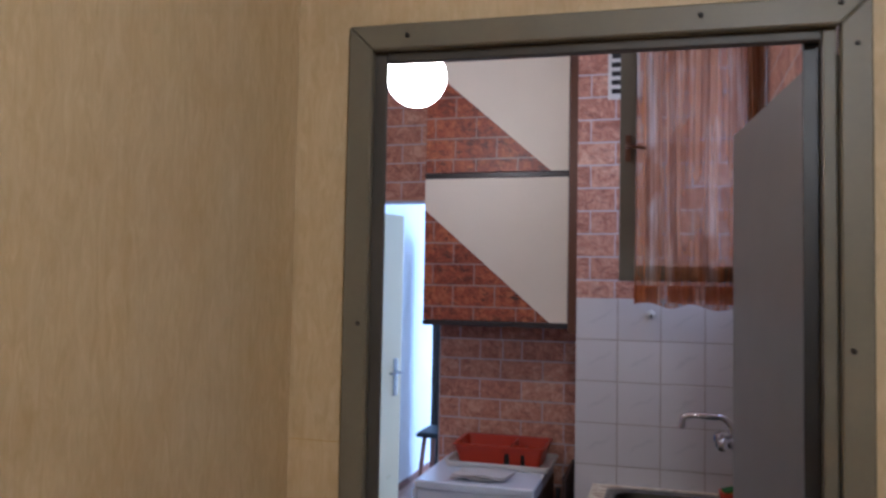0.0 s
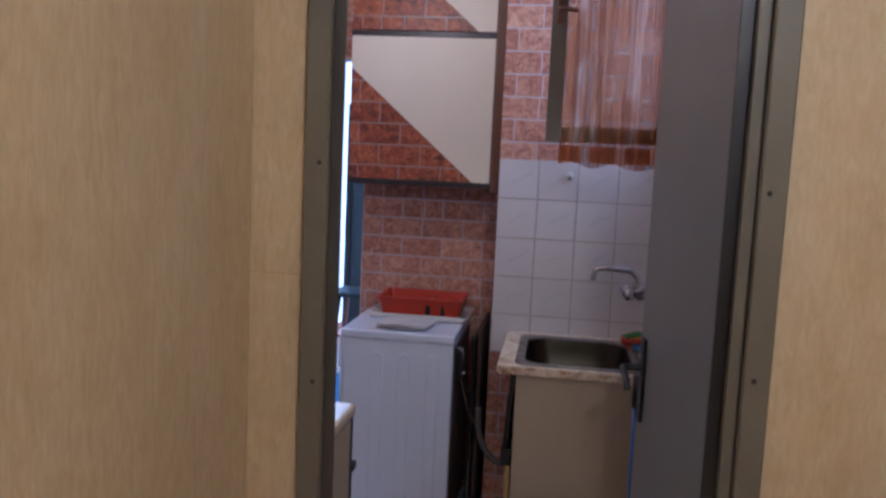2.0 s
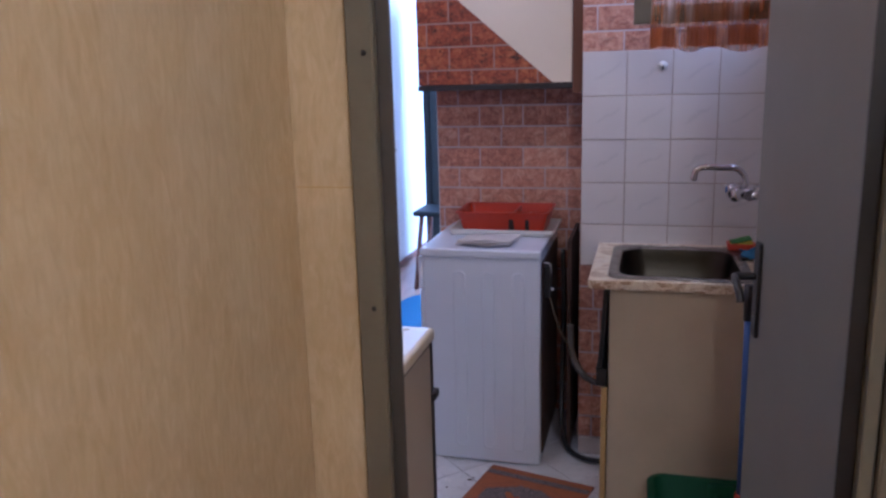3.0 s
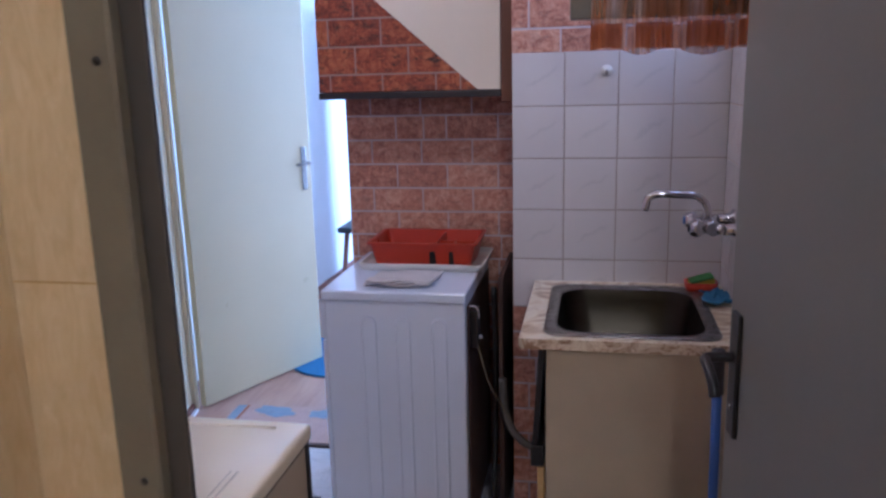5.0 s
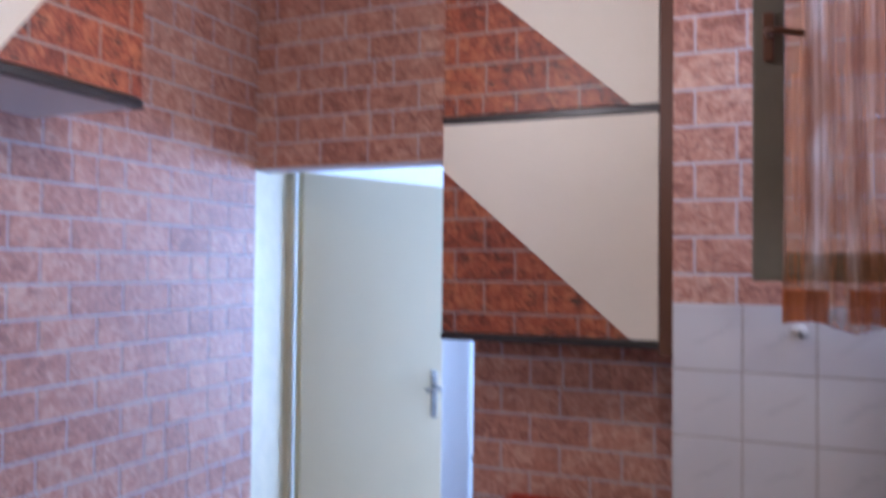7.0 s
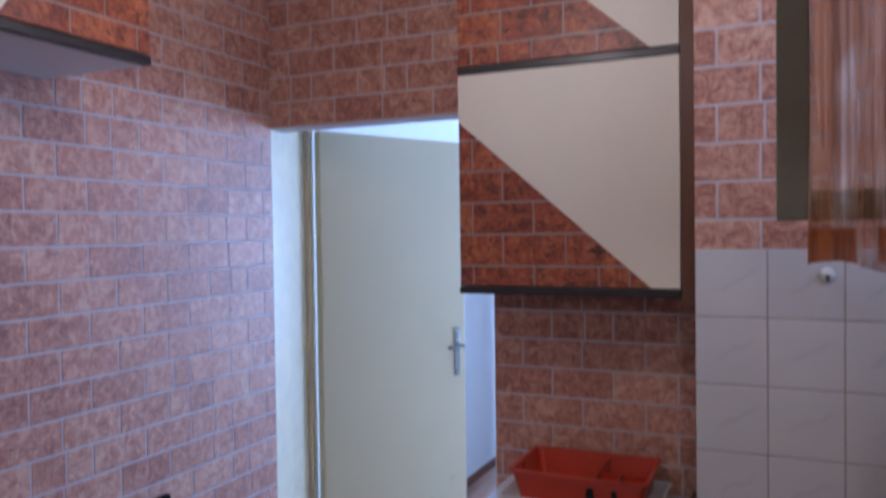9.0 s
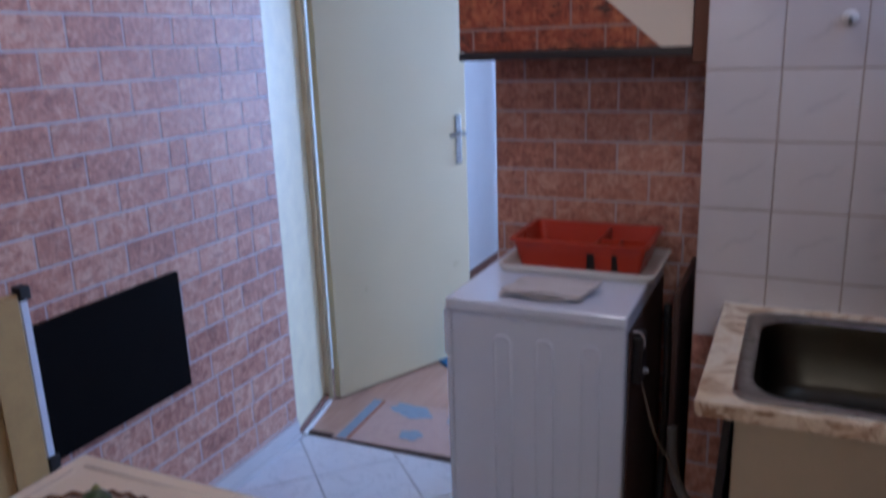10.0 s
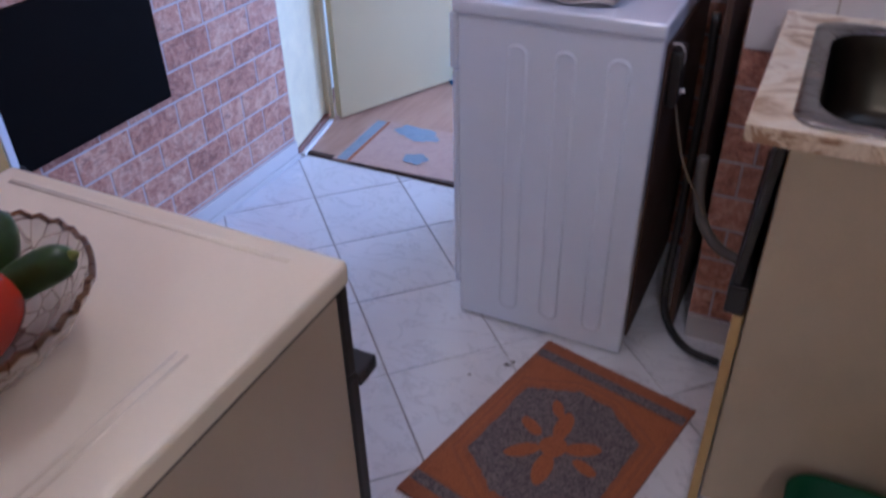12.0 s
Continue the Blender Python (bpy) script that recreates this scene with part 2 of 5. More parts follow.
M_WOOD = simple("yellow_wood", (0.52, 0.34, 0.12), 0.45, var=0.18, scale=14)
M_WORKTOP = worktop()
M_EDGEBAND = worktop("browned_edge_laminate", 18, ((0.3, 0.17, 0.09), (0.6, 0.46, 0.31), (0.78, 0.67, 0.5), (0.38, 0.22, 0.12)))
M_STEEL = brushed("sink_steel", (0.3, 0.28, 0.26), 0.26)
M_CHROME = Nodes("chrome", (0.6, 0.59, 0.6), 0.1, 1.0).m
M_NICKEL = brushed("nickel_handle", (0.33, 0.32, 0.3), 0.25)
M_RED = simple("red_plastic", (0.5, 0.042, 0.012), 0.32, var=0.1)
M_TRAY = simple("white_plastic", (0.72, 0.7, 0.66), 0.35, var=0.06)
M_GREEN = simple("green_plastic", (0.002, 0.055, 0.018), 0.6, var=0.15, Specular_IOR_Level=0.25)
M_BLUE = simple("blue_plastic", (0.05, 0.13, 0.42), 0.35, var=0.1)
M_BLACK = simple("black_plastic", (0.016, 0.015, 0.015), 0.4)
M_BLACKPANEL = simple("black_panel", (0.006, 0.005, 0.005), 0.9, var=0.1, Specular_IOR_Level=0.05)
M_HOSE = simple("grey_hose", (0.1, 0.09, 0.078), 0.5)
M_CLOTH = woven("grey_cloth", (0.74, 0.7, 0.67), (0.52, 0.48, 0.47), 400)
M_CLOTHBLUE = woven("blue_cloth", (0.06, 0.22, 0.4), (0.04, 0.14, 0.28), 400)
M_RUGORANGE = woven("rust_rug_pile", (0.34, 0.12, 0.05), (0.25, 0.082, 0.036))
M_RUGRUST = woven("orange_rug_pile", (0.4, 0.13, 0.045), (0.28, 0.09, 0.034))
M_RUGGREY = woven("grey_rug_pile", (0.21, 0.17, 0.165), (0.075, 0.062, 0.07), 170)
M_RUGPINK = woven("pink_rug_pile", (0.56, 0.38, 0.3), (0.46, 0.3, 0.24))
M_RUGBLUE = woven("light_blue_rug_pile", (0.3, 0.36, 0.42), (0.22, 0.28, 0.34))
M_MATBLUE = woven("blue_mat_pile", (0.03, 0.16, 0.32), (0.02, 0.1, 0.22))
M_MOP = woven("mop_yarn", (0.6, 0.5, 0.36), (0.42, 0.32, 0.2), 200)
M_CURTAIN = curtain_cloth()
M_PARQUET = parquet()
M_GLASS = glassy("window_glass", (0.95, 0.97, 0.97))
M_SASHGLASS = glassy("dusty_glass", (0.95, 0.96, 0.96), 0.04)
M_BOWL = pressed_glass()
M_BOWLRIM = glassy("brown_glass_rim", (0.3, 0.16, 0.08), 0.05)
# basin steel, much darker than the rim's
M_BASIN = brushed("dark_basin_steel", (0.06, 0.052, 0.037), 0.33)
M_CABLE = simple("tan_cable", (0.13, 0.095, 0.06), 0.5)
M_TOMATO = simple("tomato_skin", (0.55, 0.04, 0.012), 0.2, var=0.15, scale=20, bump=0.01)
M_CUKE = simple("cucumber_skin", (0.035, 0.09, 0.018), 0.35, var=0.35, scale=45, bump=0.1)
M_CUKETIP = simple("cucumber_tip", (0.22, 0.26, 0.05), 0.4, var=0.2, scale=60)
M_STALK = simple("green_stalk", (0.08, 0.14, 0.03), 0.6)
M_YELLOW = simple("yellow_sponge", (0.6, 0.5, 0.06), 0.9, scale=60, var=0.2, bump=0.4)
M_SCOUR = simple("green_scourer", (0.06, 0.2, 0.05), 0.95, scale=80, var=0.3, bump=0.5)
M_GLOBE = lit("globe_glow", (1.0, 0.8, 0.62), GLOBE)
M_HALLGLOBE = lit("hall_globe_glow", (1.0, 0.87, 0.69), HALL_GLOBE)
M_DARKSEAT = simple("dark_seat", (0.02, 0.025, 0.028), 0.5)
M_REDWOOD = simple("red_brown_wood", (0.2, 0.07, 0.04), 0.4, var=0.15)
M_FARDOOR = simple("green_grey_paint", (0.05, 0.06, 0.06), 0.5)


# ---- mesh helpers ----
def box(x0, x1, y0, y1, z0, z1, bev=0.0, seg=2, bm=None):
    out = bmesh.new()
    bmesh.ops.create_cube(out, size=1.0)
    for v in out.verts:
        v.co = Vector((x0 + (v.co.x + 0.5) * (x1 - x0), y0 + (v.co.y + 0.5) * (y1 - y0), z0 + (v.co.z + 0.5) * (z1 - z0)))
    if bev:
        bmesh.ops.bevel(out, geom=list(out.edges), offset=bev, segments=seg, profile=0.6, affect="EDGES", clamp_overlap=True)
    return join(bm, out)


def join(bm, extra):
    if bm is None:
        return extra
    me = bpy.data.meshes.new("tmp")
    extra.to_mesh(me)
    extra.free()
    bm.from_mesh(me)
    bpy.data.meshes.remove(me)
    return bm


def lathe(profile, seg=32, at=(0, 0, 0), bm=None):
    """Turns (radius, height) points about the z axis."""
    out = bmesh.new()
    rings = []
    for r, z in profile:
        if r < 1e-5:
            rings.append([out.verts.new((at[0], at[1], at[2] + z))])
        else:
            rings.append([out.verts.new((at[0] + r * math.cos(2 * math.pi * i / seg), at[1] + r * math.sin(2 * math.pi * i / seg), at[2] + z)) for i in range(seg)])
    for a, b in zip(rings, rings[1:]):
        for i in range(seg):
            j = (i + 1) % seg
            q = [a[i % len(a)], a[j % len(a)], b[j % len(b)], b[i % len(b)]]
            q = list(dict.fromkeys(q))
            if len(q) > 2:
                out.faces.new(q)
    bmesh.ops.recalc_face_normals(out, faces=out.faces)
    for f in out.faces:
        f.smooth = True
    return join(bm, out)


def smooth_line(pts, n=8):
    """Points along a smooth curve through the given ones."""
    p = [Vector(q) for q in pts]
    p = [2 * p[0] - p[1], *p, 2 * p[-1] - p[-2]]
    out = []
    for i in range(1, len(p) - 2):
        for k in range(n):
            t = k / n
            out.append(0.5 * (2 * p[i] + (p[i + 1] - p[i - 1]) * t + (2 * p[i - 1] - 5 * p[i] + 4 * p[i + 1] - p[i + 2]) * t * t + (3 * p[i] - p[i - 1] - 3 * p[i + 1] + p[i + 2]) * t ** 3))
    out.append(p[-2])
    return out


def tube(pts, r, seg=12, bm=None, radii=None):
    out = bmesh.new()
    pts = [Vector(p) for p in pts]
    rings, up = [], None
    for i, p in enumerate(pts):
        d = (pts[min(i + 1, len(pts) - 1)] - pts[max(i - 1, 0)]).normalized()
        if up is None:
            up = d.orthogonal().normalized()
        up = (up - d * up.dot(d)).normalized()
        side = d.cross(up)
        rr = radii[i] if radii else r
        rings.append([out.verts.new(p + rr * (math.cos(2 * math.pi * k / seg) * up + math.sin(2 * math.pi * k / seg) * side)) for k in range(seg)])
    for a, b in zip(rings, rings[1:]):
        for k in range(seg):
            out.faces.new((a[k], a[(k + 1) % seg], b[(k + 1) % seg], b[k])).smooth = True
    out.faces.new(rings[0][::-1])
    out.faces.new(rings[-1])
    bmesh.ops.recalc_face_normals(out, faces=out.faces)
    return join(bm, out)


def rounded(cx, cy, hx, hy, r, n=6):
    """A rounded rectangle as points round its centre."""
    out = []
    for sx, sy, a0 in ((1, 1, 0), (-1, 1, 90), (-1, -1, 180), (1, -1, 270)):
        for k in range(n + 1):
            a = radians(a0 + 90 * k / n)
            out.append((cx + sx * (hx - r) + r * math.cos(a), cy + sy * (hy - r) + r * math.sin(a)))
    return out


def loft(loops, cap_first=True, cap_last=True, bm=None, smooth=True):
    """Skins loops of equal length, each a list of 3D points."""
    out = bmesh.new()
    rings = [[out.verts.new(p) for p in loop] for loop in loops]
    n = len(rings[0])
    for a, b in zip(rings, rings[1:]):
        for k in range(n):
            out.faces.new((a[k], a[(k + 1) % n], b[(k + 1) % n], b[k])).smooth = smooth
    if cap_first:
        out.faces.new(rings[0][::-1])
    if cap_last:
        out.faces.new(rings[-1])
    bmesh.ops.recalc_face_normals(out, faces=out.faces)
    return join(bm, out)


def prism(poly, lift, inset=0.0):
    """A flat polygon (2D, in x and z) raised towards -y, its top drawn in a little."""
    out = bmesh.new()
    cx, cz = sum(p[0] for p in poly) / len(poly), sum(p[1] for p in poly) / len(poly)
    low = [out.verts.new((x, 0, z)) for x, z in poly]

    def draw(x, c):
        return x - math.copysign(min(inset, abs(x - c)), x - c)
    top = [out.verts.new((draw(x, cx), -lift, draw(z, cz))) for x, z in poly]
    n = len(poly)
    out.faces.new(top)
    for k in range(n):
        out.faces.new((low[k], low[(k + 1) % n], top[(k + 1) % n], top[k]))
    bmesh.ops.recalc_face_normals(out, faces=out.faces)
    return out


BASE = {}


def to_mesh(name, bm, mat, origin):
    for v in bm.verts:
        v.co -= origin
    me = bpy.data.meshes.new(name)
    bm.to_mesh(me)
    bm.free()
    me.materials.append(mat)
    return me


def thing(name, at, label, category, group=""):
    """An empty at the thing's base; its parts are given in world places."""
    ob = new(name)
    ob.location = at
    ob.empty_display_size = 0.05
    BASE[ob.name] = Vector(at)
    return tagged(ob, label, category, group)


def part(name, bm, mat, parent, label=""):
    base = BASE[parent.name]
    ob = new(name, to_mesh(name, bm, mat, base))
    ob.parent = parent
    BASE[ob.name] = base
    return tagged(ob, label)


def solid(name, bm, mat, label="", category="", kind="", group=""):
    """A top-level thing of one mesh, its origin at the middle of its foot."""
    lo = Vector([min(v.co[i] for v in bm.verts) for i in range(3)])
    hi = Vector([max(v.co[i] for v in bm.verts) for i in range(3)])
    at = Vector(((lo.x + hi.x) / 2, (lo.y + hi.y) / 2, lo.z))
    ob = new(name, to_mesh(name, bm, mat, at))
    ob.location = at
    BASE[ob.name] = at
    return tagged(ob, label, category, group, kind)


# ---- structure: measures ----
XL, XR = -1.59, 0.525          # kitchen side walls
YD0, YD1 = 1.49, 1.545         # thin wall with the hall door
YB0, YB1 = 3.60, 3.98          # thick rear wall with the doorway
YT = 3.2                       # face of the tiled pier
ZC = 2.68                      # ceiling
DX = -0.748                    # doorway's edge beside the washing machine
ZL = 1.965                     # lintel
HXL, HXR = -0.429, 1.15         # hall side walls
FX0, FX1, FZ = -0.322, 0.519, 2.035  # hall door frame, outside


def structure(name, bm, mat, label):
    return solid(name, bm, mat, label, kind="structure")


# floors
structure("floor", box(XL - 0.1, 0.9, YD0, 3.66, -0.06, -0.004), M_FGROUT, "white marbled floor tiles laid diagonally with dark joints")
structure("floor_hall", box(HXL - 0.1, HXR + 0.1, -1.9, YD0, -0.06, 0.0), M_PARQUET, "brown laminate hall floor")
structure("floor_far_room", box(-1.85, 1.9, 3.66, 9.0, -0.06, 0.0), M_PARQUET, "pink-brown laminate floor of the far room")
# ceilings
structure("ceiling", box(XL - 0.1, 0.9, YD0, YB0 + 0.2, ZC, ZC + 0.1), M_CEIL, "white painted kitchen ceiling")
structure("ceiling_hall", box(HXL - 0.1, HXR + 0.1, -1.9, YD0 - 0.002, 2.5, 2.6), M_CEIL, "white painted hall ceiling")
structure("ceiling_far_room", box(-1.85, 1.9, YB1 - 0.1, 9.0, 2.62, 2.67), M_CEIL, "white painted far room ceiling")
# hall
structure("wall_hall_side", box(HXL - 0.1, HXL, -1.9, YD0 - 0.002, 0, 2.5), M_HALL, "yellow wood-grain wallpapered hall wall")
structure("wall_hall_other_side", box(HXR, HXR + 0.1, -1.9, YD0 - 0.002, 0, 2.5), M_HALL, "yellow wood-grain wallpapered hall wall")
structure("wall_hall_end", box(HXL - 0.1, HXR + 0.1, -2.0, -1.9, 0, 2.5), M_HALL, "yellow wood-grain wallpapered hall wall")
bm = box(HXL - 0.1, FX0 + 0.012, YD0, YD1 - 0.002, 0, 2.6)
box(FX1 - 0.03, HXR + 0.1, YD0, YD1 - 0.002, 0, 2.6, bm=bm)
box(FX0 + 0.012, FX1 - 0.03, YD0, YD1 - 0.002, FZ - 0.03, 2.6, bm=bm)
structure("wall_hall_door", bm, M_HALL, "yellow wood-grain wallpapered wall round the kitchen door")
seam = box(HXL + 0.0005, FX0, YD0 - 0.0012, YD0 - 0.0002, 1.2965, 1.298)
structure("trim_paper_seam", seam, M_WOOD, "fine brown seam in the hall wallpaper")
bm = box(XL - 0.1, FX0 + 0.008, YD1, YD1 + 0.05, 0, ZC)
box(FX1 - 0.03, 0.9, YD1, YD1 + 0.05, 0, ZC, bm=bm)
box(FX0 + 0.008, FX1 - 0.03, YD1, YD1 + 0.05, FZ + 0.01, ZC, bm=bm)
for v in bm.verts:
    if v.co.y > YD1 + 0.02:
        v.co.y = YD1 + 0.004
structure("wall_kitchen_door_side", bm, M_MORTAR, "kitchen face of the thin door wall")

# door frame of the hall door: face boards with mitres, then the recessed jamb
frame1 = tagged(thing("door_frame_1", (0.1, YD0, 0), "", ""), "olive grey painted door frame with screwed face boards", "", kind="structure")


def sag(bm):
    """The frame's top hangs a little lower on its hinge side."""
    for v in bm.verts:
        if v.co.z > 1.5:
            v.co.z -= 0.009 * (v.co.x - FX0) / (FX1 - FX0)
    return bm


def mitred(x0, x1, z1, w, y0, y1, which):
    """One face board of a frame that is open at the foot."""
    if which == "left":
        poly = [(x0, 0), (x0 + w, 0), (x0 + w, z1 - w), (x0, z1)]
    elif which == "right":
        poly = [(x1 - w, 0), (x1, 0), (x1, z1), (x1 - w, z1 - w)]
    else:
        poly = [(x0, z1), (x0 + w, z1 - w), (x1 - w, z1 - w), (x1, z1)]
    out = bmesh.new()
    a = [out.verts.new((x, y0, z)) for x, z in poly]
    b = [out.verts.new((x, y1, z)) for x, z in poly]
    out.faces.new(a)
    out.faces.new(b[::-1])
    for k in range(4):
        out.faces.new((a[k], b[k], b[(k + 1) % 4], a[(k + 1) % 4]))
    sag(out)
    bmesh.ops.recalc_face_normals(out, faces=out.faces)
    bmesh.ops.bevel(out, geom=list(out.edges), offset=0.003, segments=1, affect="EDGES")
    return out


for side in ("left", "right", "top"):
    part("face_board", mitred(FX0, FX1, FZ, 0.045, 1.468, 1.489, side), M_FRAME, frame1)
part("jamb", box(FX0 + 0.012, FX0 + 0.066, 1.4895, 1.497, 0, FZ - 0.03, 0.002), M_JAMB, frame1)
part("jamb", box(FX1 - 0.066, FX1 - 0.0455, 1.4895, 1.519, 0, FZ - 0.03, 0.003), M_FRAME, frame1)
# black strip put in for the shade in the hinge-side gap
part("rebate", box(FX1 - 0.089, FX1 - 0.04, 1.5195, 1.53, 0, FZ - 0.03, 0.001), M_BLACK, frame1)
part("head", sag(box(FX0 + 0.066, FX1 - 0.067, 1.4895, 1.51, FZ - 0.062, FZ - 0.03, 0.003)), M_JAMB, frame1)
for x, z in ((FX0 + 0.03, 1.508), (FX0 + 0.028, 1.1), (FX1 - 0.03, 1.491), (FX1 - 0.028, 1.168), (FX0 + 0.11, FZ - 0.024), (0.274, FZ - 0.026), (0.475, FZ - 0.022), (FX1 - 0.022, 1.95)):
    b2 = lathe([(0, 0), (0.0035, 0), (0.0042, 0.0012), (0, 0.0015)], 10)
    bmesh.ops.rotate(b2, verts=b2.verts, matrix=Matrix.Rotation(radians(90), 3, "X"))
    bmesh.ops.translate(b2, verts=b2.verts, vec=(x, 1.4678, z))
    part("screw", b2, M_BLACK, frame1, "dark sunk screw head")

# kitchen walls
wall_left = structure("wall_left", box(XL - 0.1, XL, YD1 + 0.004, YB0, 0, ZC), M_MORTAR, "brick-patterned wallpaper wall with pale joints")
bm = box(DX, -0.1, YB0, YB1, 0, ZC)
box(XL - 0.1, DX, YB0, YB0 + 0.1, ZL, ZC, bm=bm)
box(XL - 0.1, DX, YB0 + 0.1, YB1, ZL + 0.08, ZC, bm=bm)
wall_rear = structure("wall_rear", bm, M_MORTAR, "brick-patterned wallpaper wall above and beside a doorway")
wall_pier = structure("wall_pier", box(-0.1, 0.9, YT, YB1, 0, ZC), M_MORTAR, "projecting wall, brick wallpaper above and below white tiles")
bm = box(XR, 0.66, YD1 + 0.004, YT, 0, 1.62)
box(XR, 0.66, YD1 + 0.004, YT, 2.5, ZC, bm=bm)
box(XR, 0.66, YD1 + 0.004, 2.77, 1.62, 2.5, bm=bm)
box(XR, 0.66, 3.17, YT, 1.62, 2.5, bm=bm)
wall_right = structure("wall_right", bm, M_MORTAR, "brick wallpaper wall with tiles behind the sink and a small window")
structure("wall_shaft", box(1.3, 1.36, 2.0, 3.2, 0.6, 3.2), M_WHITE, "pale wall of the light shaft outside the window")
# reveals of the doorway
splay = loft([[(XL, YB0 + 0.001, z), (XL - 0.085, YB1 - 0.03, z), (XL - 0.15, YB1 - 0.03, z), (XL - 0.15, YB0 + 0.001, z)] for z in (0.0, 2.62)], smooth=False)
structure("wall_reveal", splay, M_REVEAL, "white painted splayed doorway reveal")
structure("trim_lintel", box(XL - 0.04, DX, YB0 + 0.104, YB1, ZL + 0.076, ZL + 0.079), M_WHITE, "white painted lintel soffit")
structure("trim_reveal_other", box(DX - 0.003, DX - 0.001, YB0 + 0.004, YB1, 0.0, ZL - 0.006), M_WHITE, "white painted doorway reveal")
bm = box(XL - 0.084, XL - 0.057, YB1 - 0.06, YB1 - 0.028, 0, ZL + 0.06, 0.004)
structure("door_frame_2", bm, M_REVEAL, "white painted frame of the far doorway")
structure("threshold", box(XL, DX, 3.64, 3.662, -0.003, 0.006, 0.003), M_BACK, "dark wooden threshold strip")
strip = box(-0.02, 0.006, 0.0, 0.32, 0.0, 0.03, 0.004)
bmesh.ops.transform(strip, matrix=pose(XL + 0.002, 3.607, 0, 0, 0, 12.5), verts=strip.verts)
structure("threshold_end", strip, M_REDWOOD, "dark red-brown skirting piece in the doorway")
strip = box(0.0065, 0.024, 0.0, 0.3, 0.0, 0.012, 0.003)
bmesh.ops.transform(strip, matrix=pose(XL + 0.002, 3.612, 0, 0, 0, 12.5), verts=strip.verts)
structure("threshold_strip", strip, M_WHITE, "white strip at the doorway's foot")
# far room
structure("wall_far_left", box(-1.85, -1.75, YB1, 9.0, 0, 2.62), M_WHITE, "white painted wall of the far room")
structure("baseboard_far", box(-1.75, -1.735, YB1 + 0.05, 8.8, 0, 0.05, 0.003), M_REDWOOD, "red-brown wooden baseboard")
structure("wall_far_right", box(1.8, 1.9, YB1, 9.0, 0, 2.62), M_WHITE, "white painted wall of the far room")
YW, WX0, WX1 = 8.8, -0.12, 1.64
bm = box(-1.75, WX0, YW, YW + 0.1, 0, 2.62)
box(WX1, 1.8, YW, YW + 0.1, 0, 2.62, bm=bm)
box(WX0, WX1, YW, YW + 0.1, 2.32, 2.62, bm=bm)
box(WX0, WX1, YW, YW + 0.1, 0, 0.38, bm=bm)
structure("wall_far_end", bm, M_WHITE, "white painted end wall with a wide window")
structure("wall_far_near", box(-0.1, 1.8, YB1, YB1 + 0.03, 0, 2.62), M_WHITE, "white painted wall beside the doorway")
win2 = tagged(thing("window_2", (0.76, YW + 0.05, 0.38), "", ""), "wide white framed window of the far room", kind="structure")
for x0, x1, z0, z1 in ((WX0 + 0.002, WX0 + 0.06, 0.382, 2.318), (WX1 - 0.06, WX1 - 0.002, 0.382, 2.318), (0.73, 0.79, 0.445, 2.255), (WX0 + 0.062, WX1 - 0.062, 0.382, 0.443), (WX0 + 0.062, WX1 - 0.062, 2.257, 2.318)):
    part("frame_bar", box(x0, x1, YW + 0.03, YW + 0.08, z0, z1, 0.004), M_WHITE, win2)
for x0, x1 in ((WX0 + 0.062, 0.728), (0.792, WX1 - 0.062)):
    pane = part("pane", box(x0, x1, YW + 0.052, YW + 0.057, 0.445, 2.255), M_GLASS, win2)
    pane.visible_shadow = False
structure("backdrop", box(-9, 9, 14, 14.1, -3, 9), M_WHITE, "pale facade outside the far window")

# ---- hall door, swung into the kitchen ----
LEAF_TURN = math.degrees(math.atan2(2.19 - 1.535, 0.381 - 0.457))


def placed(bm, at, rz):
    """Turns a mesh drawn round its hinge line into place."""
    bmesh.ops.transform(bm, matrix=pose(*at, 0, 0, rz), verts=bm.verts)
    return bm


def hall_door():
    at = (0.457, 1.535, 0.0)
    door = thing("door_1", at, "open grey painted hall door with black lever handle", "door")
    leaf = part("leaf", placed(box(0, 0.663, -0.04, 0, 0.012, 1.955, 0.003), at, LEAF_TURN), M_DOOR, door)
    for z in (0.3, 1.65):
        part("hinge", placed(tube([(-0.004, -0.045, z - 0.04), (-0.004, -0.045, z + 0.04)], 0.007), at, LEAF_TURN), M_FRAME, door)
    plate = part("handle_plate", placed(box(0.592, 0.632, 0.0, 0.008, 0.868, 1.088, 0.006, 3), at, LEAF_TURN), M_BLACK, door, "long black handle plate")
    lever = smooth_line([(0.612, 0.008, 1.01), (0.612, 0.04, 1.01), (0.605, 0.055, 1.01), (0.575, 0.058, 1.006), (0.545, 0.057, 0.99), (0.535, 0.056, 0.97)], 6)
    part("lever", placed(tube(lever, 0.009, 12), at, LEAF_TURN), M_BLACK, plate, "curved black lever")
    part("keyhole", placed(tube([(0.612, 0.008, 0.92), (0.612, 0.0095, 0.92)], 0.006, 10), at, LEAF_TURN), M_NICKEL, plate)


hall_door()


